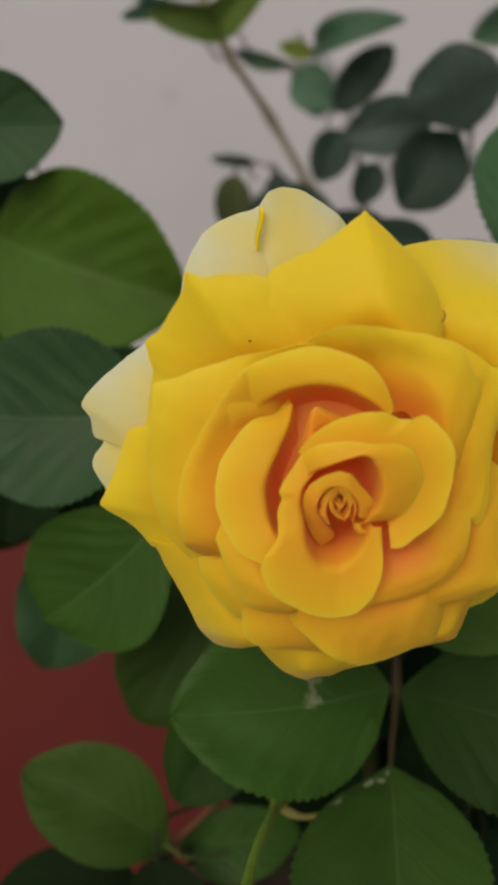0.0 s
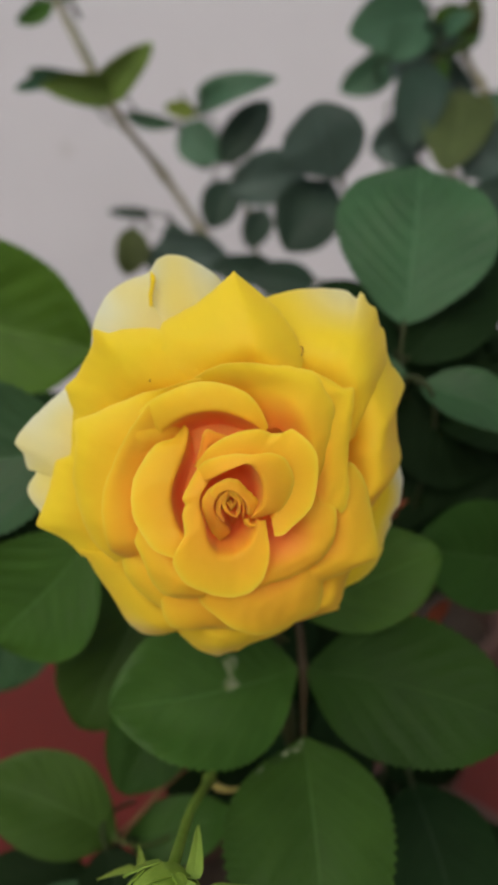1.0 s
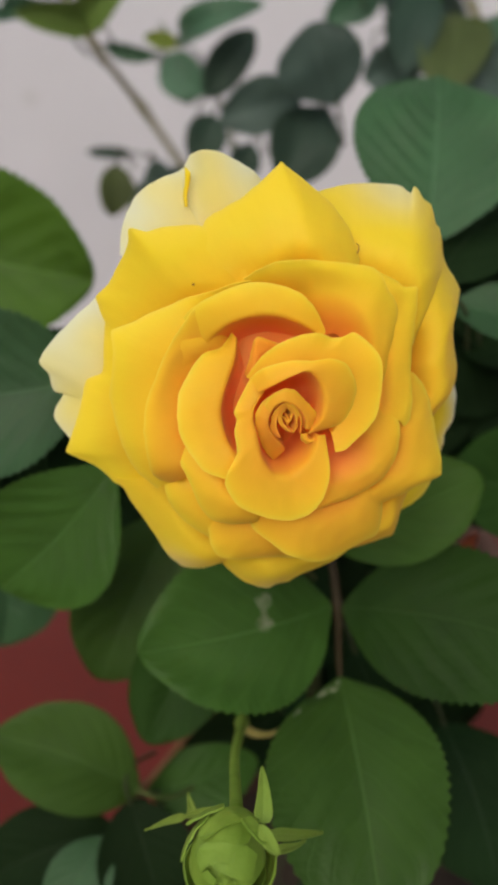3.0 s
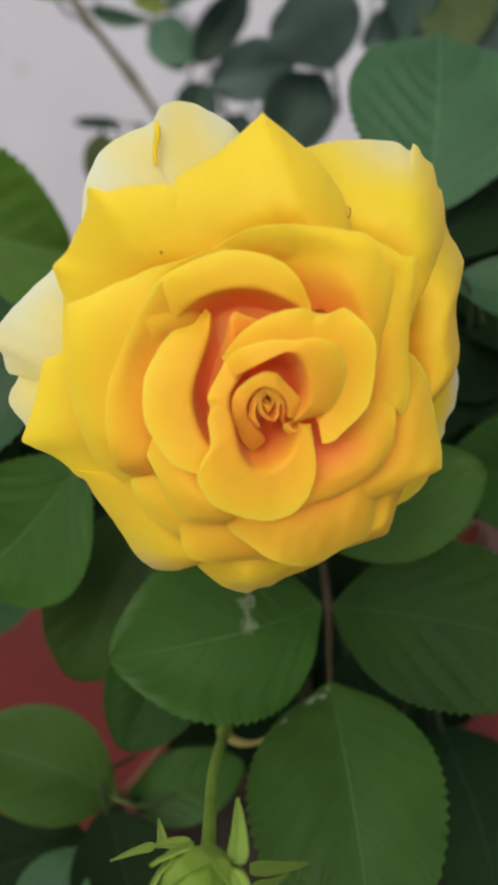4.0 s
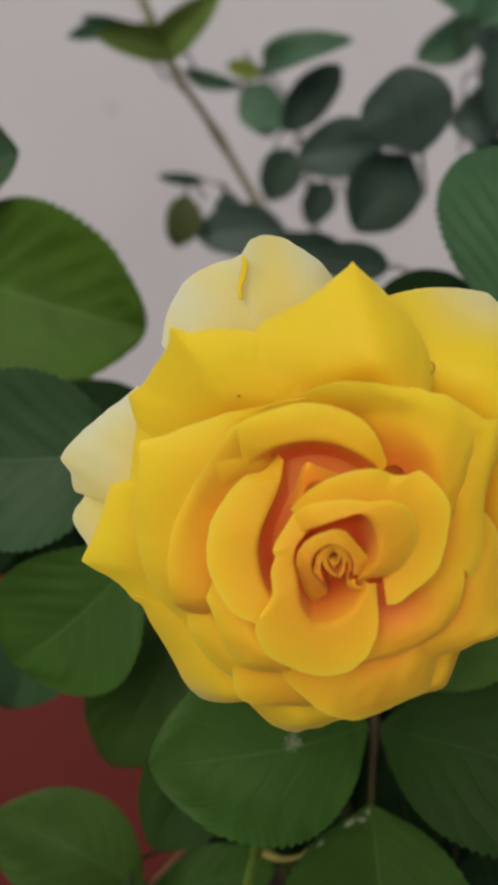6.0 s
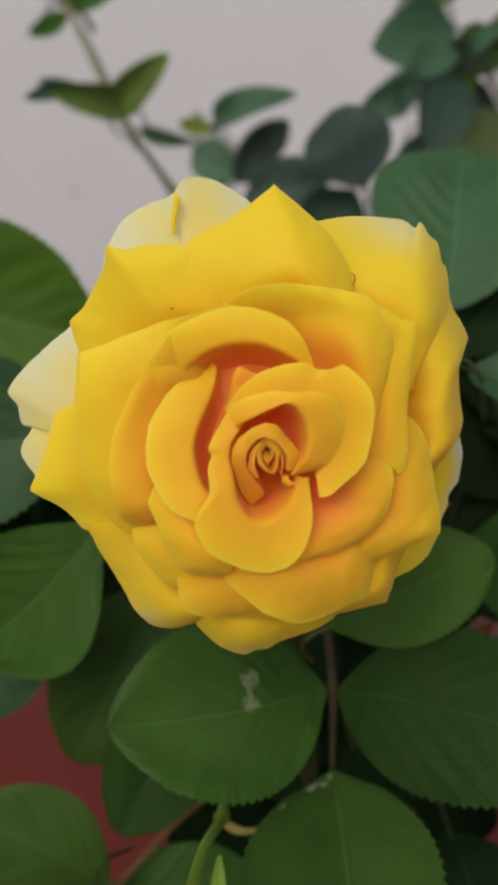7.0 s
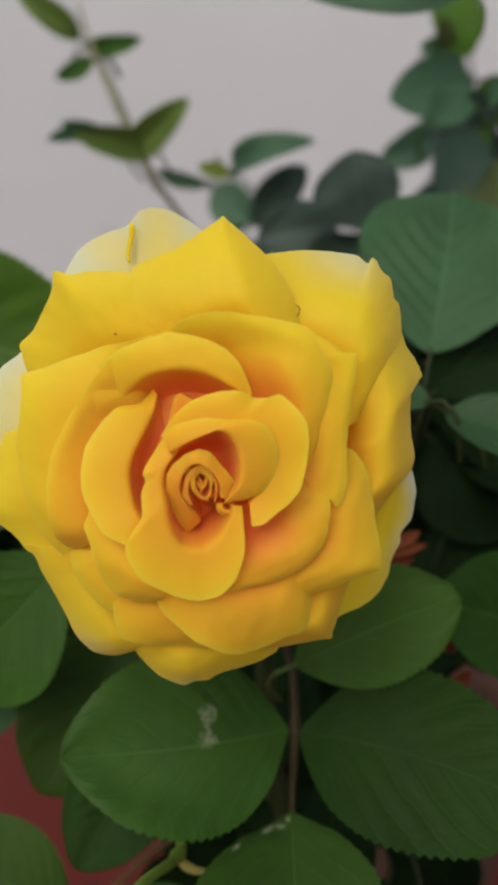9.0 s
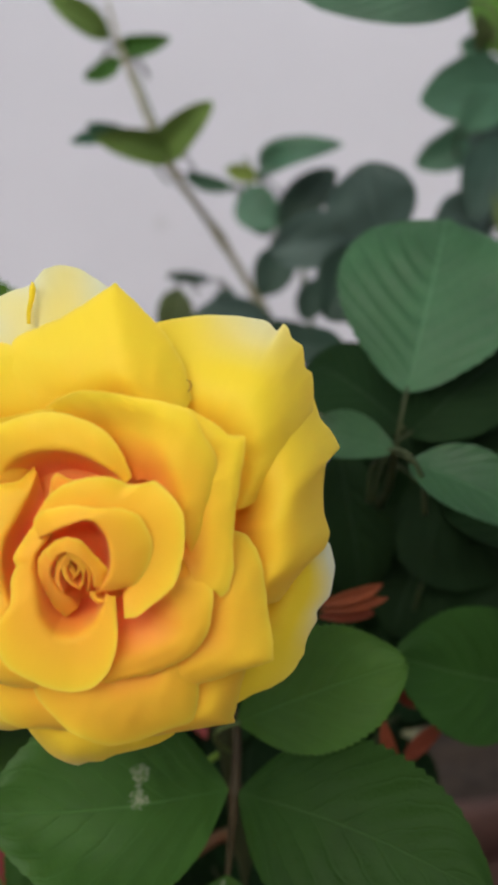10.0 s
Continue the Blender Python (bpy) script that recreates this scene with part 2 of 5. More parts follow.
def tube(name, pts, radii, mat, parent, sides=9, knots=()):
    """A stalk through pts, smoothed, tapering along radii, swollen at the knots (0 to 1)."""
    p = np.array(pts, float)
    k = len(p)
    q = np.concatenate([[2 * p[0] - p[1]], p, [2 * p[-1] - p[-2]]])
    line = []
    for i in range(k - 1):
        for t in np.linspace(0, 1, 8, endpoint=False):
            a, b, c, d = q[i:i + 4]
            line.append(0.5 * (2 * b + (c - a) * t + (2 * a - 5 * b + 4 * c - d) * t * t + (3 * b - a - 3 * c + d) * t ** 3))
    line = np.array(line + [p[-1]])
    m = len(line)
    u = np.linspace(0, 1, m)
    rad = np.interp(u, np.linspace(0, 1, len(radii)), radii)
    for kn in knots:
        rad = rad * (1 + 0.55 * np.exp(-((u - kn) / 0.02) ** 2))
    verts, faces = [], []
    side = Vector((0.3, 0.2, 0.93))
    for i in range(m):
        d = Vector(line[min(i + 1, m - 1)] - line[max(i - 1, 0)]).normalized()
        side = (side - d * side.dot(d)).normalized()
        up = d.cross(side)
        for j in range(sides):
            w = 2 * math.pi * j / sides
            verts.append(Vector(line[i]) + (side * math.cos(w) + up * math.sin(w)) * rad[i] * (1 + 0.05 * noise.noise(Vector((i * 0.9, j * 1.7, k)))))
    for i in range(m - 1):
        for j in range(sides):
            a, b = i * sides + j, i * sides + (j + 1) % sides
            faces.append((a, b, b + sides, a + sides))
    faces += [tuple(range(sides))[::-1], tuple(range((m - 1) * sides, m * sides))]
    return mesh_object(name, verts, faces, mat, parent)


def lathe(name, profile, mat, parent, sides=64, place=(0, 0, 0)):
    verts, faces = [], []
    k = len(profile)
    for j in range(sides):
        w = 2 * math.pi * j / sides
        verts += [(place[0] + r * math.cos(w), place[1] + r * math.sin(w), place[2] + z) for r, z in profile]
    for j in range(sides):
        for i in range(k - 1):
            a, b = j * k + i, ((j + 1) % sides) * k + i
            faces.append((a, b, b + 1, a + 1))
    return mesh_object(name, verts, faces, mat, parent)


def box(name, lo, hi, mat, parent=None, bevel=0.0):
    bm = bmesh.new()
    bmesh.ops.create_cube(bm, size=1)
    for v in bm.verts:
        v.co = [lo[i] + (v.co[i] + 0.5) * (hi[i] - lo[i]) for i in range(3)]
    if bevel:
        bmesh.ops.bevel(bm, geom=bm.edges[:], offset=bevel, segments=2, affect="EDGES")
    me = bpy.data.meshes.new(name)
    bm.to_mesh(me)
    bm.free()
    me.materials.append(mat)
    ob = new(name, me)
    if parent is not None:
        ob.parent = parent
    return ob


def curve_through(values, s):
    """Smooth interpolation of evenly spaced values at s in 0 to 1."""
    v = np.array(values, float)
    if len(v) == 1:
        return np.full_like(s, v[0])
    if len(v) == 2:
        return v[0] + (v[1] - v[0]) * s
    q = np.concatenate([[2 * v[0] - v[1]], v, [2 * v[-1] - v[-2]]])
    x = np.clip(s, 0, 1) * (len(v) - 1)
    i = np.minimum(x.astype(int), len(v) - 2)
    t = x - i
    a, b, c, d = q[i], q[i + 1], q[i + 2], q[i + 3]
    m0, m1 = (c - a) * 0.38, (d - b) * 0.38
    return (2 * t ** 3 - 3 * t ** 2 + 1) * b + (t ** 3 - 2 * t ** 2 + t) * m0 + (3 * t ** 2 - 2 * t ** 3) * c + (t ** 3 - t ** 2) * m1


# ---- the setting ----
WALL_Y = 1.5
wall = box("wall_north", (-7, WALL_Y, -0.05), (7, WALL_Y + 0.22, 3.2), WALL)
tagged(wall, "off-white limewashed wall with faint stains", "wall", kind="structure")
# south and east walls are added out of view to shape and bounce light
south = box("fill_wall_south", (-7, -5.22, -0.05), (7, -5.0, 2.6), PLASTER)
tagged(south, "unseen plain grey plastered wall closing the yard, added to bounce light", "wall", kind="structure")
east = box("fill_wall_east", (2.4, -4.998, -0.05), (2.62, WALL_Y - 0.002, 2.9), PLASTER)
tagged(east, "unseen plain grey plastered side wall, added to shape the light", "wall", kind="structure")
floor = box("floor", (-7, -0.3, -0.12), (7, WALL_Y, 0.0), FLOOR)
tagged(floor, "polished dark red cement floor beside the wall", "floor", kind="structure")
# added paving out of view, kept pale to throw light up onto the bloom
pavement = box("pavement", (-7, -5, -0.12), (7, -0.3, -0.01), CONCRETE)
tagged(pavement, "unseen pale concrete paving, added to bounce light up onto the rose", "pavement", kind="structure")
ground = box("ground", (-400, -400, -0.4), (400, 400, -0.121), GROUND)
tagged(ground, "bare brown earth beyond the paved yard", "ground", kind="structure")


# ---- pots ----
def pot(x, y, r, h, label):
    p = new("plant_pot")
    p.location = (x, y, 0)
    lathe("body", [(0, 0.0), (r * 0.66, 0.0), (r * 0.68, 0.006), (r * 0.93, h - 0.045), (r * 0.88, h - 0.045), (r * 0.64, 0.02), (0, 0.02)], CLAY, p)
    lathe("rim", [(r * 0.93, h - 0.047), (r, h - 0.044), (r * 1.01, h - 0.004), (r * 0.99, h), (r * 0.9, h), (r * 0.885, h - 0.01), (r * 0.885, h - 0.047)], CLAY, p)
    rings, verts, faces = 10, [(0, 0, h - 0.03)], []
    for i in range(1, rings + 1):
        for j in range(40):
            w = 2 * math.pi * j / 40
            q = r * 0.884 * i / rings
            z = h - 0.035 + 0.008 * noise.noise(Vector((q * math.cos(w) * 40, q * math.sin(w) * 40, x * 9)))
            verts.append((q * math.cos(w), q * math.sin(w), z))
    for j in range(40):
        faces.append((0, 1 + j, 1 + (j + 1) % 40))
        for i in range(rings - 1):
            a, b = 1 + i * 40 + j, 1 + i * 40 + (j + 1) % 40
            faces.append((a, a + 40, b + 40, b))
    mesh_object("soil", verts, faces, SOIL, p)
    return tagged(p, label, "plant pot", group="plant pots by the wall")


POT, BACK_POT = Vector((0.13, 0.40, 0.0)), Vector((0.21, 0.78, 0.0))
pot(*POT[:2], 0.13, 0.24, "dark stained terracotta pot holding the rose")
pot(*BACK_POT[:2], 0.13, 0.22, "dark stained terracotta pot standing by the wall")

# ---- rose bush in bloom ----
bush = new("rose_bush")
bush.location = POT + Vector((0, 0, 0.205))
tagged(bush, "rose bush with one open yellow bloom and green bud", "rose bush", group="potted rose bushes")
back_bush = new("rose_bush")
back_bush.location = BACK_POT + Vector((0, 0, 0.185))
tagged(back_bush, "taller rose bush with thin canes, no flowers", "rose bush", group="potted rose bushes")


def local(parent, ob):
    """Hang a part that was built in the yard's own coordinates under its plant."""
    ob.matrix_parent_inverse = Matrix.Translation(parent.location).inverted()
    return ob


def leaf(plant, base, tip, width, normal, fold=14, droop=0.06, tone="mid", belly=0.45, name="leaf", teeth=25, scars=(), stalked=True, quilting=0.016, taper=False):
    b, t = np.array(base), np.array(tip)
    ax = t - b
    ln = np.linalg.norm(ax)
    ax = ax / ln
    n = np.array(normal) - ax * np.dot(normal, ax)
    n /= np.linalg.norm(n)
    side = np.cross(n, ax)
    rows, cols = 3 * teeth + 1, 21
    u = np.linspace(0, 1, rows)[:, None]
    x = np.linspace(-1, 1, cols)[None, :]
    p = math.log(0.5) / math.log(belly)
    prof = np.sin(np.pi * np.clip(u, 0.0005, 0.9995) ** p) ** (0.5 + 0.3 * (1 - u) ** 2)
    if taper:
        prof = (1 - u) ** 0.75 * np.minimum(1, 0.65 + 4 * u)
    prof = prof * (1 - 0.22 * np.clip((u - 0.8) / 0.2, 0, 1) ** 1.2) + 0.004
    saw = ((u * teeth) % 1.0)
    edge = 1 + (0.056 + 0.025 * np.sin(7 * u + 40 * b[0])) * (saw - 0.5) * np.abs(x) ** 6 * (u > 0.06)
    seed = float(np.sum(b) * 131.7 % 50)
    half = width / 2
    asym = 1 + 0.05 * math.sin(seed * 3.1) * x
    lat = x * half * prof * edge * asym
    bow = 0.04 * math.sin(seed * 1.7) * ln * np.sin(np.pi * u)
    rise = np.abs(x) ** 1.15 * half * prof * math.tan(radians(fold))
    arch = droop * ln * (1 - (2 * u - 1) ** 2) - 0.25 * droop * ln * u ** 3
    wave = np.empty((rows, cols))
    for i in range(rows):
        for j in range(cols):
            wave[i, j] = noise.noise(Vector((u[i, 0] * 2.4 + seed, x[0, j] * 1.3, seed * 0.7)))
    quilt = quilting * width * np.cos(2 * np.pi * (7.5 * u - 3.2 * np.abs(x) + 0.7 * wave)) * np.sin(np.pi * np.abs(x)) * prof * (0.9 + 0.4 * wave)
    h = rise + arch + quilt + wave * 0.08 * width * (0.35 + 0.65 * np.abs(x))
    g = b + ax * (u * ln)[..., None] + side * (lat + bow)[..., None] + n * (h * np.minimum(1, 8 * u))[..., None]
    uv = np.stack([np.broadcast_to(u, (rows, cols)), np.broadcast_to(x * 0.5 + 0.5, (rows, cols))], 2)
    ob = local(plant, sheet(name, g, uv, LEAF[tone], plant, 0.00035))
    if name == "leaf" and tone != "red" and stalked:
        home = np.array(plant.location) + np.array((0, 0, 0.15))
        back = home - b
        back /= np.linalg.norm(back)
        p1, p2 = b - ax * 0.006, b - ax * 0.011 + back * 0.006 - n * 0.003
        thick = 0.0007 if plant is bush else 0.0009
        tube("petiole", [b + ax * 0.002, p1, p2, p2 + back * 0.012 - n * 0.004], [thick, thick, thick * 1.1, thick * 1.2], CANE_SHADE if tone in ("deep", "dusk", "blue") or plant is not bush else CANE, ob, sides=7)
    for u0, x0, ru, rx, count in scars:
        # a patch of pale specks where insects have scraped the blade
        rnd = random.Random(int(u0 * 1000 + count))
        verts, faces = [], []
        for _ in range(count):
            w, q = rnd.uniform(0, 2 * math.pi), rnd.random() ** 0.75
            i = min(rows - 2, max(1, (u0 + ru * q * math.cos(w)) * (rows - 1)))
            j = min(cols - 2, max(1, (x0 + rx * q * math.sin(w) + 1) / 2 * (cols - 1)))
            i0, j0 = int(i), int(j)
            fi, fj = i - i0, j - j0
            c = (g[i0, j0] * (1 - fi) + g[i0 + 1, j0] * fi) * (1 - fj) + (g[i0, j0 + 1] * (1 - fi) + g[i0 + 1, j0 + 1] * fi) * fj + n * 0.0001
            a, rad, k0 = rnd.uniform(0, 6.28), rnd.uniform(0.00016, 0.00032), len(verts)
            for m in range(7):
                an = 2 * math.pi * m / 7
                px, py = 1.6 * rad * math.cos(an), rad * math.sin(an)
                verts.append(c + ax * (px * math.cos(a) - py * math.sin(a)) + side * (px * math.sin(a) + py * math.cos(a)))
            verts.append(c + n * 0.00018)
            faces += [(k0 + m, k0 + (m + 1) % 7, k0 + 7) for m in range(7)]
        mesh_object("scar", verts, faces, SCAR, ob)
    return ob


def stalk(plant, name, pts, radii, mat, knots=()):
    return local(plant, tube(name, pts, radii, mat, plant, knots=knots))


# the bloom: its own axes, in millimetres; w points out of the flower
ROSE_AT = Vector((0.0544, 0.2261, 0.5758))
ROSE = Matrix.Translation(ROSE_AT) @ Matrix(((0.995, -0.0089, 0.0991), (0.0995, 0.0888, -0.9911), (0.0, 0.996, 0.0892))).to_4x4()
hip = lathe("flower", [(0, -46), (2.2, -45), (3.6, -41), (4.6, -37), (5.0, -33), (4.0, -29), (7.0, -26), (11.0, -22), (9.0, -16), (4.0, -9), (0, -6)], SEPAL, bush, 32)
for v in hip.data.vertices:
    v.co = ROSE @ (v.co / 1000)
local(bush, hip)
hip["label"] = "open yellow bloom, orange at its heart"
petal_count = 0


def along(points, s):
    """Places on a smooth line through points, s running from 0 to 1 by its length."""
    p = np.array(points, float)
    step = np.concatenate([[0], np.cumsum(np.linalg.norm(np.diff(p, axis=0), axis=1) ** 0.8)])
    at = np.interp(s, step / step[-1], np.linspace(0, 1, len(p)))
    return np.stack([curve_through(p[:, i], at) for i in range(3)], 1)


def petal(margin, crest=None, foot=(0, 0, -10), cf=0.7, cw=0.0, cup=0, pw=1.0, wallw=0.5, warmth=0.0, tone="yellow", pale=0.0, spot=None):
    """A petal in the bloom's own axes, in millimetres: from its foot it rises to the crest, over which it rolls out to the margin.
    Without a crest it runs at the share cf of the way to the margin, at the heights cw. cup: a steep wall inside the crest."""
    global petal_count
    petal_count += 1
    seed = petal_count * 7.3
    cols, rows, k = max(28, min(96, 7 * len(margin))), 36, 0.5
    sf = np.linspace(0, 1, cols)
    m = along(margin, sf)
    low = np.array(foot, float)
    if crest is None:
        c = low + (m - low) * cf
        for _ in range(90):
            c[1:-1] = 0.25 * c[:-2] + 0.5 * c[1:-1] + 0.25 * c[2:]
        c[:, 2] = curve_through(np.atleast_1d(cw), sf)
    else:
        c = along(crest, sf)
    big = float(np.mean(np.hypot(m[:, 0], m[:, 1])))
    for j in range(cols):
        # the margin is never quite even
        a = m[j] / 6
        rag = 0.3 * noise.noise(Vector((a[0] * 1.3, a[1] * 1.3, seed))) + 0.16 * noise.noise(Vector((a[0] * 4, a[1] * 4, seed)))
        out = m[j] - c[j]
        m[j] += out / (np.linalg.norm(out) + 1e-6) * rag * (1.6 if big < 9 else min(1.0, 0.35 + big / 45))
    t = np.linspace(0, 1, rows)[:, None, None]
    q1, q2 = np.clip(t / k, 0, 1), np.clip((t - k) / (1 - k), 0, 1)
    f = low + (c - low) * np.array((0.22, 0.22, 0.0))
    if cup:
        inwards, height = np.sin(q1 * np.pi / 2) ** 0.75, 1 - np.cos(q1 * np.pi / 2)
    else:
        inwards, height = q1, np.sin(q1 * np.pi / 2) ** pw
    wall = np.concatenate([f[None, :, :2] + (c - f)[None, :, :2] * inwards, f[None, :, 2:] + (c - f)[None, :, 2:] * height], 2)
    even = m.copy()
    for _ in range(85 if big > 24 else 0):
        even[1:-1] = 0.25 * even[:-2] + 0.5 * even[1:-1] + 0.25 * even[2:]
    if big > 24 and not cup:
        reach = np.linalg.norm((m - c)[:, :2], axis=1) / (np.linalg.norm((even - c)[:, :2], axis=1) + 1e-6)
        m[:, 2] = even[:, 2] + np.clip(reach - 1, -0.5, 0.5) * (even - c)[:, 2] * 1.2
    m_ = even + (m - even) * q2 ** 2.5
    roll = np.concatenate([c[None, :, :2] + (m_ - c)[:, :, :2] * q2, c[None, :, 2:] + (m_ - c)[:, :, 2:] * q2 ** 1.5], 2)
    g = np.where(t < k, wall, roll)
    for _ in range(5 if big < 22 else 8):
        g[1:-1] = 0.25 * g[:-2] + 0.5 * g[1:-1] + 0.25 * g[2:]
    wob = np.empty((rows, cols))
    for i in range(rows):
        for j in range(cols):
            wob[i, j] = noise.noise(Vector((g[i, j, 0] / 11 + seed, g[i, j, 1] / 11, seed * 0.3)))
    tt, p1, p2 = t[:, :, 0], q1[:, :, 0], q2[:, :, 0]
    fine = np.array([[noise.noise(Vector((g[i, j, 0] / 3.5, g[i, j, 1] / 3.5, seed))) for j in range(cols)] for i in range(rows)])
    g[:, :, 2] += fine * min(0.28, big * 0.011) * q1[:, :, 0] + wob * min(0.9, big * 0.025) * tt - (0.3 if cup else 0.6) * np.clip((p2 - 0.55) / 0.45, 0, 1) ** 2
    r = np.hypot(g[:, :, 0], g[:, :, 1])
    # heart's own orange, plus shade of folds and overlaps painted as deeper orange
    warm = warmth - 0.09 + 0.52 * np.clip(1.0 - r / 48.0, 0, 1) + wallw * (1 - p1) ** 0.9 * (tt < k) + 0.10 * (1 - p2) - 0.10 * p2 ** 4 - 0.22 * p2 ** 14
    pal = np.zeros_like(r) + ((0.82 + 0.5 * wob) if tone == "pale" else 0.0) + pale * np.clip((p2 - 0.35) / 0.65, 0, 1) * (0.75 + 0.6 * wob)
    if spot is not None:
        pal = pal * np.exp(-((sf[None, :] - spot[0]) / spot[1]) ** 2)
    pal = pal * (0.55 + 0.45 * p2) + 0.08 * p2 ** 24
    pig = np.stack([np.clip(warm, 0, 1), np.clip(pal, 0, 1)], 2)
    uv = np.stack(np.broadcast_arrays(sf[None, :], tt), 2)
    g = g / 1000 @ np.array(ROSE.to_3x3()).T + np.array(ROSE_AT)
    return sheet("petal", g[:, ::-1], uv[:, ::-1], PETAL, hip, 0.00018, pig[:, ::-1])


# the packed feet of the petals
core = lathe("petal_base", [(0, 14), (7, 14), (14, 13), (22, 9), (30, 0), (36, -8), (38, -14)], PETAL, hip, 48, (5, 0, 0))
for v in core.data.vertices:
    v.co = ROSE @ (v.co / 1000)
core.data.attributes.new("pigment_shade", "FLOAT_COLOR", "POINT").data.foreach_set("color", [0.9, 0.0, 0.0, 1.0] * len(core.data.vertices))
petal([(2.4, -2.4, 22.5), (0.4, -1.6, 23), (-0.9, 0.4, 23.5), (-1.3, 3, 24), (-0.3, 4.6, 24.5), (1.3, 4.9, 24.5), (2.4, 3.9, 24)],
      foot=(2, 0.8, 19), cf=0.78, cw=23.7, cup=1)
petal([(0.5, 4.9, 25), (2.2, 4.3, 25), (3.2, 2, 24.5), (3.1, -0.7, 24), (2, -2.1, 23.5)],
      foot=(1.5, 0.3, 19), cf=0.72, cw=24.3, cup=1)
petal([(-0.2, 2.1, 22.5), (0.6, 0.3, 22.5), (1.7, 0.6, 23), (2.1, 2.7, 23.5), (1.5, 3.8, 23.5)],
      foot=(1.7, 1.4, 20), cf=0.7, cw=23, cup=1)
petal([(0.1, 3.3, 23.6), (1, 2.2, 23.6), (1.3, 0.6, 23.4), (0.6, -0.3, 23)],
      foot=(0.9, 0.9, 20), cf=0.6, cw=23.3, cup=1)
petal([(-1.4, -3, 21.5), (-2.8, -1, 22), (-2.6, 2, 23), (-1.8, 3.9, 24), (0.1, 5.3, 25), (2.3, 4.4, 25), (3.9, 2.5, 24.5), (4.4, -0.1, 23.5), (3.8, -2.5, 22.5)],
      foot=(1.9, 0.2, 18), cf=0.82, cw=24, cup=1, warmth=0.1)
petal([(-4.6, 2.8, 23), (-3.4, 6.6, 24.5), (-0.5, 8.5, 25.5), (2.3, 8.2, 25.5), (4.1, 6, 25), (6, 3.9, 24.5), (7.3, 1.9, 24), (6.9, -1.4, 23)],
      [(-3, 2.9, 24), (-1.9, 4.8, 25), (-0.1, 5.7, 26), (2.2, 4.6, 26), (3.7, 2.9, 25.5), (4.5, 0.9, 25), (4.6, -1.2, 24)],
      foot=(1.7, 0.7, 18), cup=1)
petal([(-1.9, 7.6, 23.5), (-4.1, 6.1, 23), (-5.5, 3.3, 22.5), (-5.7, -0.7, 21.5), (-4.4, -4.4, 20), (-2.6, -8.1, 18.5), (-1.3, -9.7, 17.5)],
      [(-1.3, 4.3, 24), (-2.9, 3.2, 24), (-3.4, 0.9, 23.5), (-2.8, -1.2, 22.5), (-1.5, -3.2, 21.5), (0.2, -5.3, 20), (1.2, -7.1, 18.5)],
      foot=(2.4, -1.1, 15), cup=1, warmth=0.1)
petal([(4.1, -2.4, 23), (4.3, -4.1, 22.5), (5.4, -5.2, 22), (6.7, -4.7, 22)],
      foot=(6.9, -2.2, 16), cf=0.7, cw=23.5, cup=1)
petal([(-6.8, 10.7, 22), (-4.3, 13.4, 24.5), (0.9, 15.1, 27), (5.1, 14.8, 28), (9.5, 15, 28), (13, 13.6, 27.5), (14.9, 10.6, 27), (15.7, 7.2, 26.5), (14.9, 3.3, 26), (12.5, -0.1, 25.5), (8.7, -1.7, 24.5), (5, -2.7, 23)],
      [(-5.3, 7.7, 24), (-2.4, 9.9, 27), (0.6, 11.7, 28.5), (3, 12.8, 29), (5.1, 12.2, 29), (7, 9.5, 28.5), (7.9, 5.8, 28), (7.6, 2, 27), (5.7, -2, 24)],
      foot=(2.4, 1.6, 18), cup=1, wallw=0.9)
petal([(-7.1, 10.4, 19), (-4.5, 14.9, 22), (-1.4, 17.9, 24), (2.3, 19.6, 25), (7.2, 20.2, 25.5), (10.7, 18.9, 25), (13.2, 18.9, 25.5), (15.8, 19.5, 25), (18.9, 17, 26), (21.1, 13.7, 26.8), (21.6, 9.9, 27), (20.8, 4.4, 27), (19.5, 0, 27), (16.3, -3.4, 26.5), (12.8, -5.9, 26.7), (10.7, -6.4, 26.5)],
      [(-5.5, 9.9, 21), (-3, 12.5, 23.5), (1.2, 13.8, 25.3), (7.7, 13.6, 26.2), (12.4, 12.6, 26), (14.2, 9.7, 25.8), (14.8, 6.9, 25.6), (13.9, 3.5, 25.4), (12, 0.4, 25.2), (10.3, -2.3, 25)],
      foot=(7.1, 6.1, 18), cup=1, wallw=0.6)
petal([(-6.1, 10.7, 20), (-9, 6.4, 21), (-10.5, 3.4, 22), (-9.9, 1.7, 22), (-10.8, -0.8, 22.5), (-10.8, -5.3, 24), (-13.2, -9.2, 25), (-13.9, -11.6, 25), (-12.4, -15.3, 25), (-9.5, -18.2, 25), (-4.5, -20.7, 25), (0.6, -21.8, 25), (4.6, -20.7, 25.5), (7.7, -17.6, 26), (9.3, -12.3, 26.5), (9.4, -7.8, 26), (8.7, -2.6, 25)],
      [(-3.3, 8.2, 22.5), (-6.1, 4.5, 23), (-6.6, 1.4, 23), (-5.8, -2.6, 24), (-5, -7.1, 24.5), (-2.7, -10.6, 24.5), (1.4, -11.1, 24), (4.7, -8.5, 24.5), (6.6, -4.7, 25), (7.2, -2.5, 25)],
      foot=(2.3, -2.5, 13), cup=1, wallw=0.9)
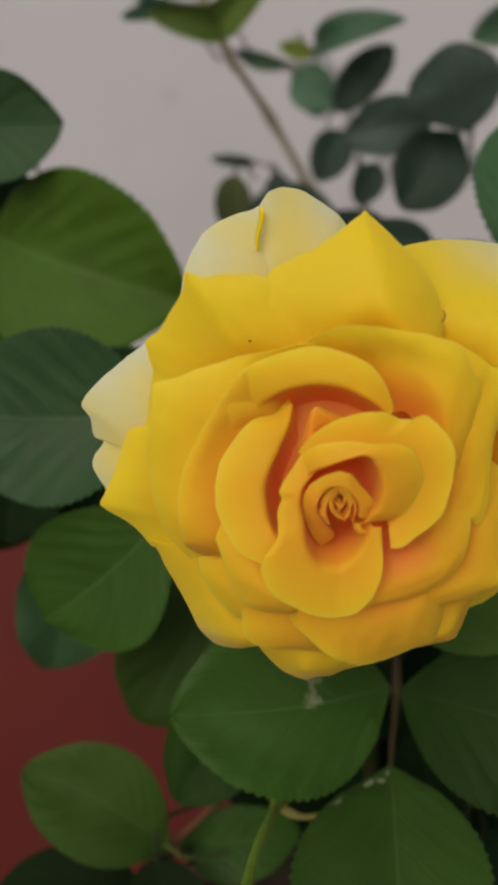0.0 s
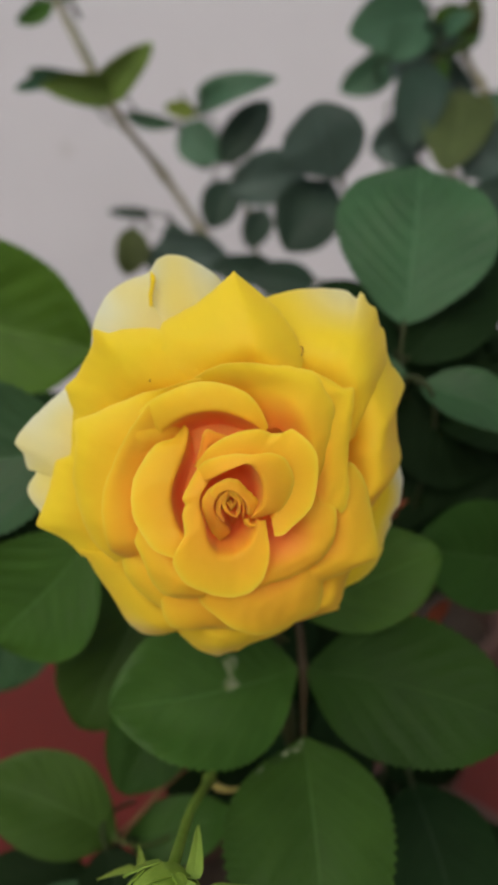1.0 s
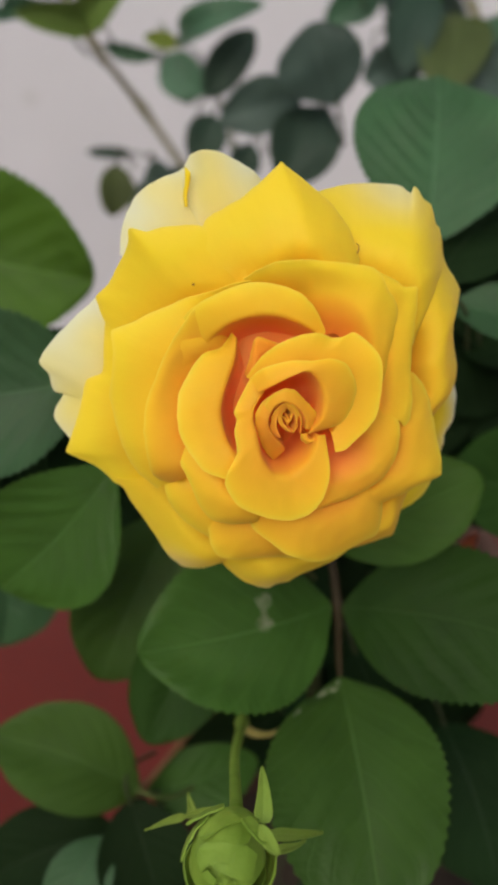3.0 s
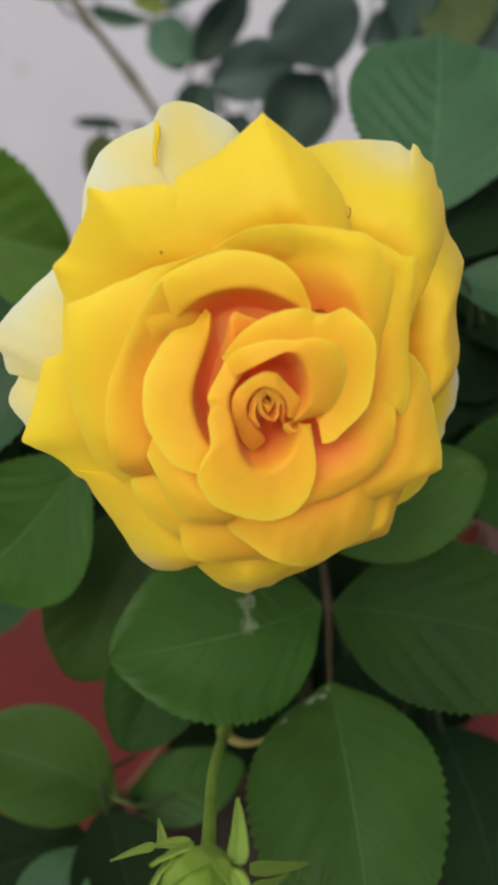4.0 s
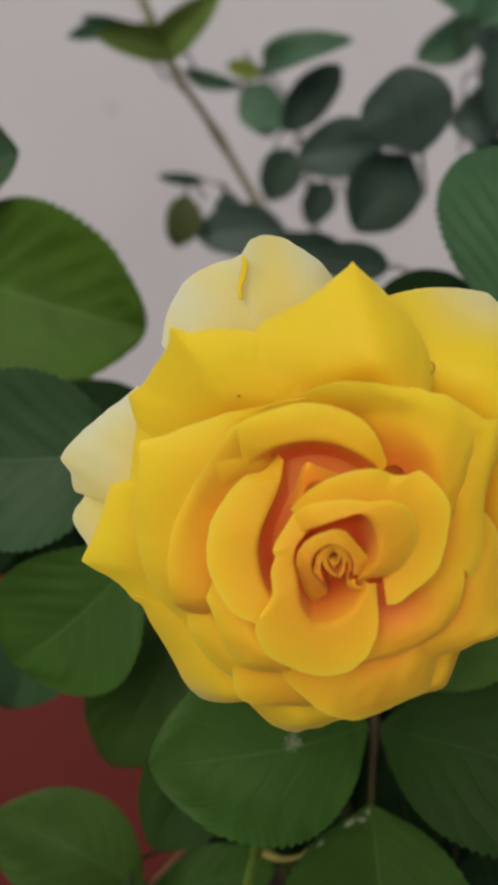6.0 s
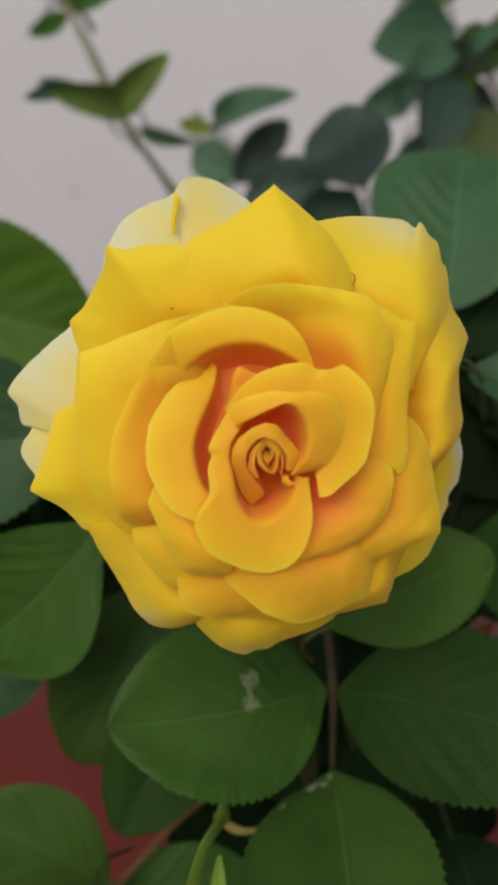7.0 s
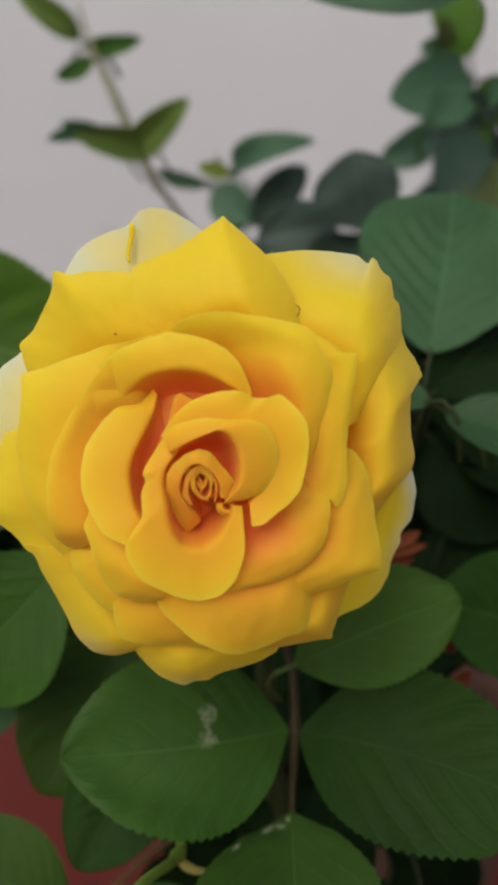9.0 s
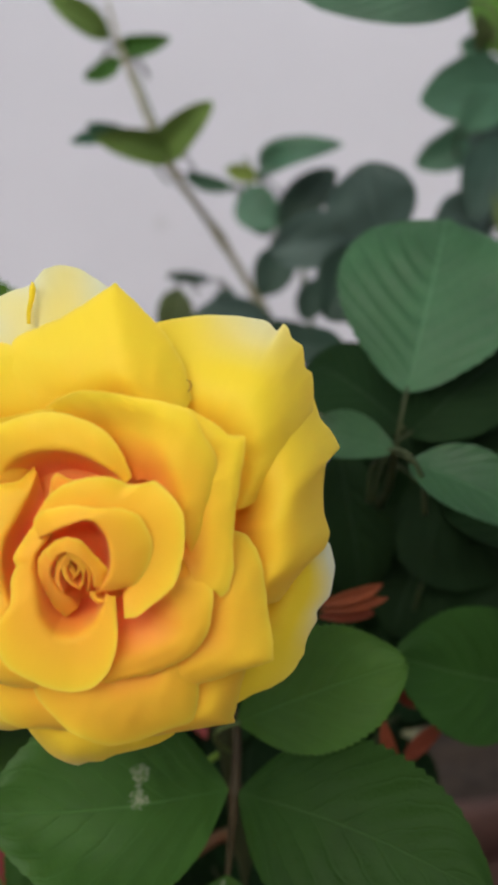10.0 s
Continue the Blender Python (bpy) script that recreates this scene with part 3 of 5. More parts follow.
petal([(-8.2, 18.8, 12), (-11.2, 16, 13), (-15.6, 15.3, 15), (-19.1, 12.1, 17), (-21.8, 7.7, 18), (-22.8, 3.3, 19), (-22.4, -1.1, 20), (-20.8, -4.9, 21), (-18.2, -8.5, 22.5), (-14.4, -10.5, 23.5), (-9.9, -12.3, 23)],
      [(-7.7, 18.1, 13), (-8.5, 14.7, 15.5), (-10.2, 10.9, 17.5), (-12.2, 7.1, 19.5), (-13.1, 3.3, 20.5), (-12.7, -1.1, 21.5), (-11.3, -5, 22.5), (-8.7, -7.8, 23)],
      foot=(-3.8, 1.1, 12), cup=1, wallw=1.0)
petal([(-6.2, 9.4, 13), (-5, 14.1, 15), (-4.4, 17.3, 16), (-3.3, 18.4, 16), (-1.2, 17.5, 16), (2.9, 15.7, 15)],
      foot=(-0.9, 7.9, 9), cf=0.75, cw=16, warmth=0.3, pw=1.6)
petal([(-22, 8.2, 9), (-22.4, 14.6, 9.5), (-21.2, 19.8, 12), (-18.1, 25.2, 14.5), (-14.3, 27.6, 16), (-10.4, 29.4, 17), (-6, 30.6, 17.5), (-2.1, 30.5, 18), (2.3, 29.6, 18.5), (5.9, 27.5, 19), (8.6, 24.5, 19.5), (10.3, 21.4, 19.5), (11.2, 18.8, 19)],
      [(-14.2, 9.4, 11), (-14.8, 14.7, 12.5), (-13.2, 18.7, 14.5), (-10.2, 21.5, 17), (-6.7, 22.9, 18.5), (-2.9, 23.3, 19), (1, 22.8, 19.5), (4.9, 21.2, 20), (7.8, 19.4, 19.7), (9.7, 17.5, 19)],
      foot=(-0.9, 9.1, 9), cup=1, wallw=1.0)
petal([(-5.7, 30.9, 15), (-3.2, 33, 17.5), (0.8, 34.7, 19.5), (5.3, 35.1, 21), (10.7, 34.6, 22), (16.2, 33.6, 22.3), (21.4, 32.5, 22), (24.7, 27.6, 21.8), (27.1, 23.5, 21.4), (26.9, 19.6, 21.2), (25.6, 14, 21.2), (24.5, 8.3, 21), (23.6, 2.5, 20)],
      [(6, 25.9, 14), (7.4, 27.5, 16), (10.2, 28.2, 18), (13.4, 28, 20), (16.5, 26.3, 21.5), (19.2, 23, 22.5), (21, 18.6, 22.5), (21.8, 13, 22), (21.6, 7.3, 21)],
      foot=(13.8, 15.1, 16.5), pw=1.2, wallw=0.55)
petal([(15.2, 33.3, 17), (22.3, 31.8, 19), (26.3, 29.6, 19.5), (29.2, 27.5, 20), (32.2, 27.1, 20.5), (32.1, 21.8, 19.5), (31.3, 15, 19.3), (30.6, 8.2, 20), (30.9, 2.5, 20.8), (30.2, -2.1, 21.5), (28.6, -3.8, 22), (27.2, -2, 21.8)],
      [(18.8, 28.6, 17), (21.8, 27.5, 19), (24.9, 26.3, 20.5), (27.6, 24.6, 20.2), (27.4, 19.6, 20.4), (26.8, 12.8, 20.6), (26.3, 6, 21), (25.8, 0.3, 21.6), (24.5, -1.9, 21.8)],
      foot=(15.4, 12.8, 17), pw=1.0)
# warmth on these lower petals paints their shaded side a deeper orange
petal([(21, 3.6, 19), (25.1, 2.1, 21.5), (27, -3, 23), (26.9, -8.8, 23), (25, -13.4, 23), (21.6, -16.3, 22.5), (15.6, -19, 23), (10.3, -20.3, 23), (5.2, -22.4, 22)],
      [(15.7, -1.8, 21.5), (19.1, -2.9, 22.3), (21.5, -5.7, 23), (21.8, -9.7, 23.5), (19.9, -12.5, 24), (16.4, -14.1, 24.2), (12.4, -15.7, 24), (8.4, -17.4, 23.5)],
      foot=(6.1, -3.3, 17), pw=1.3, wallw=0.8, warmth=0.12)
petal([(28.3, 7.8, 14), (33.6, 6.6, 15), (36.1, 3, 15.5), (37.5, -2.9, 16.5), (38.6, -10, 17.5), (39.6, -17.4, 18.4), (39.1, -18.4, 18.4), (33.9, -19.8, 18), (29, -22, 18), (22.9, -24.2, 18), (17.1, -26.4, 17)],
      foot=(12.7, -7.4, 14), cf=0.72, cw=(18, 19.5, 20.5, 20.5, 21, 20.5, 19), pw=1.0, warmth=0.14)
petal([(-8.4, -23.1, 17.5), (-7.4, -23.8, 19), (-6.4, -25.8, 20), (-3, -28.6, 22), (-0.4, -30.7, 23.3), (1.9, -32.2, 23.7), (7.8, -34.7, 21), (13.7, -34.6, 19), (19.4, -32.7, 18), (23.9, -31.4, 17), (24.9, -25.5, 17), (25.3, -18.1, 17)],
      foot=(7.9, -8.5, 14), cf=0.64, cw=(22.5, 23.5, 23.7, 23, 21.7, 21, 20), pw=1.0, warmth=0.14)
petal([(34.9, -21.5, 11), (33.6, -31, 6), (33.2, -33.5, 5), (32.8, -36.4, 4.3), (33.2, -39.2, 4), (29.8, -38.1, 5), (22, -38.1, 8), (17.9, -38.5, 9), (11.7, -38.6, 11), (5.9, -37, 12), (2, -34.9, 13)],
      foot=(13.8, -9.4, 9), cf=0.72, cw=(15, 15, 15, 16, 18, 19, 18), warmth=0.14)
petal([(-22, 5.7, 7), (-22.6, 1.3, 11), (-22.4, -3.5, 14.5), (-22.1, -8.9, 17.5), (-20.3, -14, 18.5), (-18.5, -18.9, 19), (-15.8, -22.4, 19.5), (-10.8, -23.5, 20), (-6.2, -23.1, 20)],
      foot=(-3.6, -6.4, 10), cf=0.7, cw=(10, 15, 19, 22, 23.3, 23.3))
petal([(-17.8, -21.1, 13), (-16.4, -24.8, 14), (-16, -30.1, 14), (-14.1, -33.9, 13.5), (-9.1, -35.1, 13.5), (-3.1, -35.1, 14), (4.2, -35.9, 14.5)],
      foot=(-0.7, -9.3, 7), cf=0.66, cw=(15.5, 16, 17, 18.5, 19.5), warmth=0.16)
petal([(-26.9, -6.9, 2), (-26.3, -11.8, 6), (-25.4, -15.4, 10), (-24.9, -19.6, 10.5), (-22.1, -24.3, 10.5), (-18.6, -27.4, 11), (-16, -29.4, 11.5), (-12.4, -30.9, 11.5)],
      foot=(-2.8, -7.2, 4), cf=0.75, cw=(5, 10, 13.5, 14.5, 15))
petal([(-15.4, 25.9, 15), (-17.7, 24.8, 15), (-21.8, 19.3, 15), (-25.8, 12.6, 15), (-28.7, 5.3, 15.2), (-29.7, -0.9, 15.2), (-29.1, -7.9, 15), (-27.9, -12.2, 13.5), (-24.6, -15.6, 9)],
      [(-14.2, 16.9, 13), (-16.6, 15.3, 13), (-18.9, 12.5, 13.5), (-21.9, 8.5, 14), (-23.8, 2.9, 15), (-23.9, -2.7, 16), (-22.7, -8.5, 16), (-20.6, -12.4, 14)],
      foot=(-3.4, 1.9, 9), warmth=0.16)
petal([(-11.2, 28.2, 13), (-8.4, 28.6, 14), (-6.9, 29.2, 15.5), (-5.9, 29.9, 16), (-5.6, 28.3, 16)],
      foot=(-4.5, 23.7, 9), cf=0.8, cw=14)
petal([(-2.1, 31.1, 15), (-6.3, 30.6, 15), (-11.9, 29.3, 14.5), (-19.7, 27.1, 13), (-27.1, 24.3, 12), (-32.8, 22.1, 12), (-34.8, 21.2, 12.5), (-34.9, 16.5, 12), (-35.5, 11.4, 11), (-36, 6.2, 10), (-34.8, -3.3, 9), (-31.6, -11.9, 8.5), (-27, -17, 8)],
      foot=(-1.2, 2.4, 2), cf=0.7, cw=(8, 9, 13, 14.5, 14.5, 14.5, 14.5, 14, 13.5, 12))
petal([(-12.9, -37.9, 2), (-11.1, -41.4, 2), (-8, -44.7, 3), (-3, -47.7, 4), (-0.5, -48.4, 4.3), (1.6, -47.2, 4.3), (4.6, -47, 4.5), (7.4, -45.1, 5), (13.6, -43.6, 5), (19.6, -41, 5), (20.6, -38.6, 5)],
      foot=(4.1, -13.1, 0), cf=0.75, cw=(8, 10, 11.5, 11.5, 11, 10, 8), pale=0.5, spot=(0.42, 0.1))
petal([(-34.7, 23.3, -4), (-36, 12.3, -5), (-36.7, 8.6, -6), (-40.3, 6.7, -6.5), (-41.7, 2.3, -7), (-43.8, -3.9, -7), (-46.7, -10.4, -7.4), (-46.2, -11.3, -7.4), (-42.3, -13.3, -7), (-38.6, -16.1, -6.5), (-35.6, -19.4, -6), (-33.3, -20.3, -5), (-27.5, -21.6, -3)],
      foot=(-3, -4.4, -14), cf=0.66, cw=(0, 0, -1, -1.5, -1.5, -1, 0))
petal([(-36.1, -17.9, -5), (-34, -20.5, -5), (-31.4, -25.7, -4.5), (-27.8, -32.1, -3), (-24.8, -37.6, -1), (-21.7, -41.5, -0.5), (-19.2, -42.6, -0.5), (-15.1, -42.6, 0), (-11.2, -41.1, 1), (-6.3, -38.8, 0)],
      foot=(-0.4, -12.5, -14), cf=0.74, cw=(1, 3, 5, 6.5, 7.5, 8, 8), pale=0.55, spot=(0.62, 0.13))
petal([(-5.6, 39, 10), (-12.8, 42, 9), (-16.9, 42.6, 8.5), (-22.6, 42.2, 7.5), (-25.3, 41.7, 7), (-28.6, 42.4, 6.3), (-28.9, 39.3, 4), (-30.8, 34.9, 1), (-33.3, 30.4, -2), (-36.5, 26.9, -4.2), (-36.1, 24.7, -4), (-35.7, 22.7, -3.5), (-33.7, 17.2, -3)],
      foot=(-0.3, 6.2, -14), cf=0.66, cw=(12, 11, 10, 9, 7, 4, 2, 1))
petal([(-14.2, 38.9, 10), (-13.3, 41.8, 9.5), (-12.1, 44, 9), (-7.6, 46, 8), (-2.7, 48.3, 6.5), (2.5, 52, 5), (5, 53.8, 4.3), (6.2, 54.7, 4), (7.2, 53.8, 4.2), (9.2, 52.3, 4.5), (12.3, 49.2, 5.5), (15.7, 46.1, 7), (18.5, 42.4, 8.5), (20.7, 38.4, 9.5), (22.1, 32.9, 10)],
      foot=(9.1, 11.3, -14), cf=0.64, cw=(11.5, 12, 13, 14.5, 15.5, 15.5, 15, 14))
petal([(14, 46.7, -3), (17.9, 47.6, -5), (25.8, 48.6, -7), (34.6, 48.1, -6), (37.4, 47.6, -4), (39.2, 45.8, -3), (40.6, 47.2, -2.4), (41.7, 46.3, -2.4), (42.5, 44.4, -2.6), (44.9, 42.7, -3), (45.4, 38.5, -3), (47, 37.2, -3), (47.5, 33.5, -3), (47.6, 29.2, -3), (48.5, 27.5, -3), (45.8, 22.9, -2), (41.4, 14.2, 0)],
      foot=(13.9, 5.7, -18), cf=0.66, cw=(7, 8, 10, 12, 13, 13, 12, 12, 12), pale=1.2, spot=(0.33, 0.14))
petal([(47.9, 31.7, -5), (49.3, 27.6, -5), (52, 24.8, -5.3), (54.3, 20.6, -5.6), (51.3, 18.4, -5), (50.6, 12.6, -4), (51, 7.5, -3), (52.7, 2.3, -3), (51.8, -1.1, -3), (48.8, -3, -2), (45.4, -6.4, 0), (41.8, -11.3, 1)],
      foot=(16.7, 0.2, -18), cf=0.68, cw=(10, 12, 13, 14, 14, 14, 14, 13), warmth=0.05)
petal([(49.7, 1.8, -9), (53.7, -1.8, -9.5), (55, -7.9, -10), (54.2, -14, -9.5), (51.3, -17, -9), (51.5, -19.5, -9), (49.6, -22.9, -8.5), (49.1, -25, -8), (48.8, -27.1, -8), (46.5, -30.8, -7), (42.7, -33.6, -6), (37, -35.7, -5), (33.2, -37.6, -4)],
      foot=(20.4, -7.2, -22), cf=0.74, cw=(-3, -3, -3, -3, -3, -2, -1), pale=1.6, spot=(0.26, 0.3))
petal([(-34.5, 26.6, -12), (-42, 20.6, -12.5), (-48.3, 14.5, -13), (-50.9, 10.4, -13), (-48.9, 7.5, -13), (-48.1, 3.2, -13), (-46, 2.6, -13), (-48.6, -1.5, -13), (-48.5, -4.4, -12.5), (-46, -7.8, -12), (-44.4, -11, -11)],
      foot=(5.6, -7.5, -22), cf=0.72, cw=-7, tone='pale')
petal([(-29.5, 34.6, -17), (-28.3, 40.8, -17.5), (-25.2, 46.9, -18), (-20.5, 50.6, -18), (-14.9, 52.8, -17), (-12.7, 53.9, -15), (-12, 52.5, -13.5), (-13, 49.5, -14), (-11.8, 45.7, -15), (-11.3, 41.2, -16)],
      foot=(6.2, -3.6, -24), cf=0.75, cw=-13, tone='pale')
petal([(-13.6, 47.6, -15), (-13.3, 51.5, -14.6), (-12.8, 54, -14.6), (-10.8, 56.7, -17), (-7.6, 57.6, -18.5), (-3.7, 57, -18.5), (0, 55, -18), (4.4, 52.2, -17), (8.9, 46.5, -17)],
      foot=(9.1, -3.9, -24), cf=0.78, cw=-12, tone='pale')

# small marks on the bloom: a dark speck and a brown curl
PETALS = [ob for ob in hip.children if ob.name.startswith("petal")]
OUT = ROSE.to_3x3().col[2].normalized()


def on_bloom(u, v):
    """The place on the outermost petal at u, v millimetres in the bloom's own axes."""
    inv, best = ROSE.inverted(), None
    for ob in PETALS:
        for vert in ob.data.vertices:
            q = inv @ vert.co * 1000
            if abs(q.x - u) < 1.0 and abs(q.y - v) < 1.0 and (best is None or q.z > best.z):
                best = q
    return ROSE @ (best / 1000)


MARK = plain_noise_material("withered_mark", (0.18, 0.09, 0.015), (0.30, 0.16, 0.03), 900.0, 0.8, 0.0002)
side_u, side_v = ROSE.to_3x3().col[0].normalized(), ROSE.to_3x3().col[1].normalized()
p = on_bloom(-16.8, 29.4) + OUT * 0.0001
tube("speck", [p - side_u * 0.0003, p, p + side_u * 0.0003], [0.0001, 0.0003, 0.0001], MARK, hip, 7)
p = on_bloom(22.0, 35.8) + OUT * 0.0003
tube("blemish", [p + side_v * 0.0013, p + side_u * 0.0007 + side_v * 0.0006, p + side_u * 0.0006 - side_v * 0.0006, p - side_v * 0.0013], [0.00006, 0.00014, 0.00014, 0.00006], MARK, hip, 7)

tube("petal_fold", [ROSE @ (Vector(q) / 1000) for q in [(-12.9, 53.8, -14.0), (-12.6, 52.5, -12.6), (-12.8, 50.4, -12.6), (-13.4, 47.7, -12.8), (-13.4, 45.0, -12.5)]], [0.0002, 0.0007, 0.0006, 0.0005, 0.0004], PETAL, hip, 9)

# sepals under the bloom
for k in range(5):
    w = radians(72 * k + 20)
    r0, r1 = ROSE @ (Vector((9 * math.cos(w), 9 * math.sin(w), -24)) / 1000), ROSE @ (Vector((26 * math.cos(w), 26 * math.sin(w), -34)) / 1000)
    s = leaf(bush, r0, r1, 0.007, ROSE.to_3x3() @ Vector((0, 0, 1)), tone="mid", name="sepal", teeth=6)

# canes and stalks of the blooming bush
FOOT = POT + Vector((0, 0, 0.195))
neck = ROSE @ Vector((0, 0, -0.044))
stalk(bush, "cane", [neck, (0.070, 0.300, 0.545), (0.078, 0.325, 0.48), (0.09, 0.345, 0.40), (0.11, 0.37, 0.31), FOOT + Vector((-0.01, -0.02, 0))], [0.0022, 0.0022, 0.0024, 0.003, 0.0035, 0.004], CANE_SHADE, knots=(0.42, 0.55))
stalk(bush, "leaf_stalk", [(0.077, 0.310, 0.535), (0.0802, 0.2999, 0.5079), (0.0849, 0.2938, 0.4951), (0.0860, 0.2836, 0.4794), (0.0855, 0.2784, 0.4654), (0.0852, 0.2736, 0.4552)], [0.0017, 0.0015, 0.0014, 0.0015, 0.0011, 0.0008], CANE_DARK, knots=(0.6,))
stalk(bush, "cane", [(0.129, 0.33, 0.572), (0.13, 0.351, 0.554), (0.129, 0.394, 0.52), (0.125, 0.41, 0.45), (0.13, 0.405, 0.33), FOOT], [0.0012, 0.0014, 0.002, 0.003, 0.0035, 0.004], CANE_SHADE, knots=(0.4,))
stalk(bush, "cane", [(-0.018, 0.300, 0.356), (0.0155, 0.3095, 0.3875), (0.041, 0.326, 0.405), (0.066, 0.338, 0.412), (0.09, 0.35, 0.40), FOOT + Vector((-0.02, -0.01, 0))], [0.0009, 0.0012, 0.0014, 0.0016, 0.003, 0.004], CANE_RED, knots=(0.2,))
stalk(bush, "cane", [(-0.03, 0.36, 0.45), (0.01, 0.375, 0.42), (0.06, 0.39, 0.35), FOOT + Vector((-0.02, 0.02, 0))], [0.0015, 0.002, 0.003, 0.004], CANE, knots=(0.5,))

# bud, with folded sepals, on its own stalk
BUD, BUD_FOOT = Vector((0.0381, 0.1590, 0.5008)), Vector((0.0413, 0.1751, 0.4994))
BUD_AXIS = (BUD - BUD_FOOT).normalized()
ELBOW = Vector((0.0518, 0.2733, 0.4430))
stalk(bush, "flower_stalk", [(0.080, 0.335, 0.46), (0.064, 0.315, 0.456), ELBOW + Vector((0.002, 0.012, 0.003)), ELBOW, (ELBOW + BUD_FOOT) / 2 + Vector((-0.0012, 0.001, 0.0)), BUD_FOOT, BUD_FOOT + BUD_AXIS * 0.004], [0.0011, 0.0012, 0.0016, 0.0016, 0.0013, 0.0015, 0.0022], SEPAL, knots=(0.5,))
stalk(bush, "withered_stalk", [ELBOW + Vector((0, 0, -0.0005)), (0.0549, 0.2718, 0.4402), (0.0597, 0.2701, 0.4401), (0.0648, 0.2694, 0.4423), (0.0687, 0.2703, 0.4452)], [0.0012, 0.0015, 0.0010, 0.0006, 0.0009], STRAW)
turn = BUD_AXIS.to_track_quat("Z", "Y").to_matrix().to_4x4()
BUD_M = Matrix.Translation(BUD) @ turn
BUD_R = 0.0069
bud = lathe("bud", [(BUD_R * math.cos(a) * (1 if a < 0 else 1 - 0.25 * (a / 1.571) ** 2), BUD_R * 1.25 * math.sin(a)) for a in np.linspace(-1.55, 1.571, 22)], SEPAL, bush, 40)
for v in bud.data.vertices:
    a = math.atan2(v.co.y, v.co.x)
    v.co = BUD_M @ (v.co * (1 + 0.03 * math.sin(5 * a + v.co.z * 300)))
local(bush, bud)
bud["label"] = "fat closed bud wrapped in light green sepals"


def bud_sepal(angle, reach, width, flare, twist, lift):
    """A sepal that clings to the bud from its foot and curls off it near its tip."""
    rows, cols = 30, 11
    g = np.empty((rows, cols, 3))
    for i in range(rows):
        u = i / (rows - 1)
        phi = -1.5 + (1.5 + reach) * min(u, 0.8) / 0.8
        out = max(0.0, u - 0.62) * flare
        for j in range(cols):
            x = (j / (cols - 1) - 0.5) * 2
            wd = width * math.sin(math.pi * min(0.985, 0.16 + u * 0.82)) ** 0.8
            ruff = 0.0005 * noise.noise(Vector((u * 5 + angle, x * 2, lift * 900)))
            rad = BUD_R + lift + ruff + 0.0005 * abs(x) ** 3 * u
            a = angle + twist * u + x * wd / max(0.35, math.cos(phi))
            rr = rad * math.cos(phi) + out * 0.018
            zz = rad * 1.25 * math.sin(phi) - out * 0.004
            g[i, j] = BUD_M @ Vector((rr * math.cos(a), rr * math.sin(a), zz))
    uv = np.stack(np.meshgrid(np.linspace(0, 1, rows), np.linspace(0, 1, cols), indexing="ij"), 2)
    sheet("sepal", g, uv, SEPAL, bud, 0.0004)


for k, (reach, width, flare, twist, lift) in enumerate(((1.25, 0.66, 0.05, 0.5, 0.0003), (0.95, 0.60, 0.15, 0.35, 0.0012), (1.3, 0.66, 0.0, 0.6, 0.0006), (0.80, 0.52, 0.25, -0.15, 0.0018), (1.1, 0.62, 0.1, 0.45, 0.0009), (0.60, 0.42, 0.2, -0.4, 0.0024))):
    bud_sepal(radians(66 * k + 25), reach, width, flare, twist, lift)


def folded_sepal(a, b, width, lift, curl):
    """A sepal pressed round the bud from direction a to direction b, its margins slightly raised."""
    a, b = Vector(a).normalized(), Vector(b).normalized()
    rows, cols = 22, 9
    g = np.empty((rows, cols, 3))
    for i in range(rows):
        u = i / (rows - 1)
        c = a.slerp(b, u)
        side = c.cross(b - a).normalized()
        wd = width * 0.5 * min(1.0, 0.55 + 2 * u) * (1 - u) ** 0.5 + 0.0002
        for j in range(cols):
            x = 2 * j / (cols - 1) - 1
            d = (c * BUD_R + side * x * wd * (1 + 0.15 * noise.noise(Vector((u * 4, x, lift * 3000))))).normalized()
            ca = d.dot(BUD_AXIS)
            rad = BUD_R / math.sqrt((1 - ca * ca) + (ca / 1.25) ** 2)
            rise = lift + 0.0012 + 0.0002 * abs(x) ** 3 + curl * 0.002 * u ** 4 + 0.0002 * noise.noise(Vector((u * 6, x * 2, lift * 5000)))
            g[i, j] = BUD + d * (rad + rise)
    uv = np.stack(np.meshgrid(np.linspace(0, 1, rows), np.linspace(0, 1, cols), indexing="ij"), 2)
    sheet("sepal", g, uv, SEPAL, bud, 0.0004)


for a, b, width, lift, curl in (
        ((0.62, 0.58, 0.53), (-0.53, -0.23, 0.81), 0.0050, 0.0012, 0.35),
        ((-0.37, 0.66, 0.66), (-0.99, -0.08, 0.14), 0.0048, 0.001, 0.3),
        ((0.46, -0.03, 0.89), (-0.42, -0.55, 0.72), 0.0048, 0.0005, 0.2),
        ((0.49, -0.75, 0.45), (-0.58, -0.39, 0.72), 0.0050, 0.0009, 0.3),
        ((0.39, 0.09, 0.92), (0.62, -0.42, 0.67), 0.0022, 0.0021, 0.5),
        ((-0.01, 0.61, 0.79), (-0.74, 0.43, 0.52), 0.0033, 0.0017, 0.5)):
    folded_sepal(a, b, width, lift, curl)
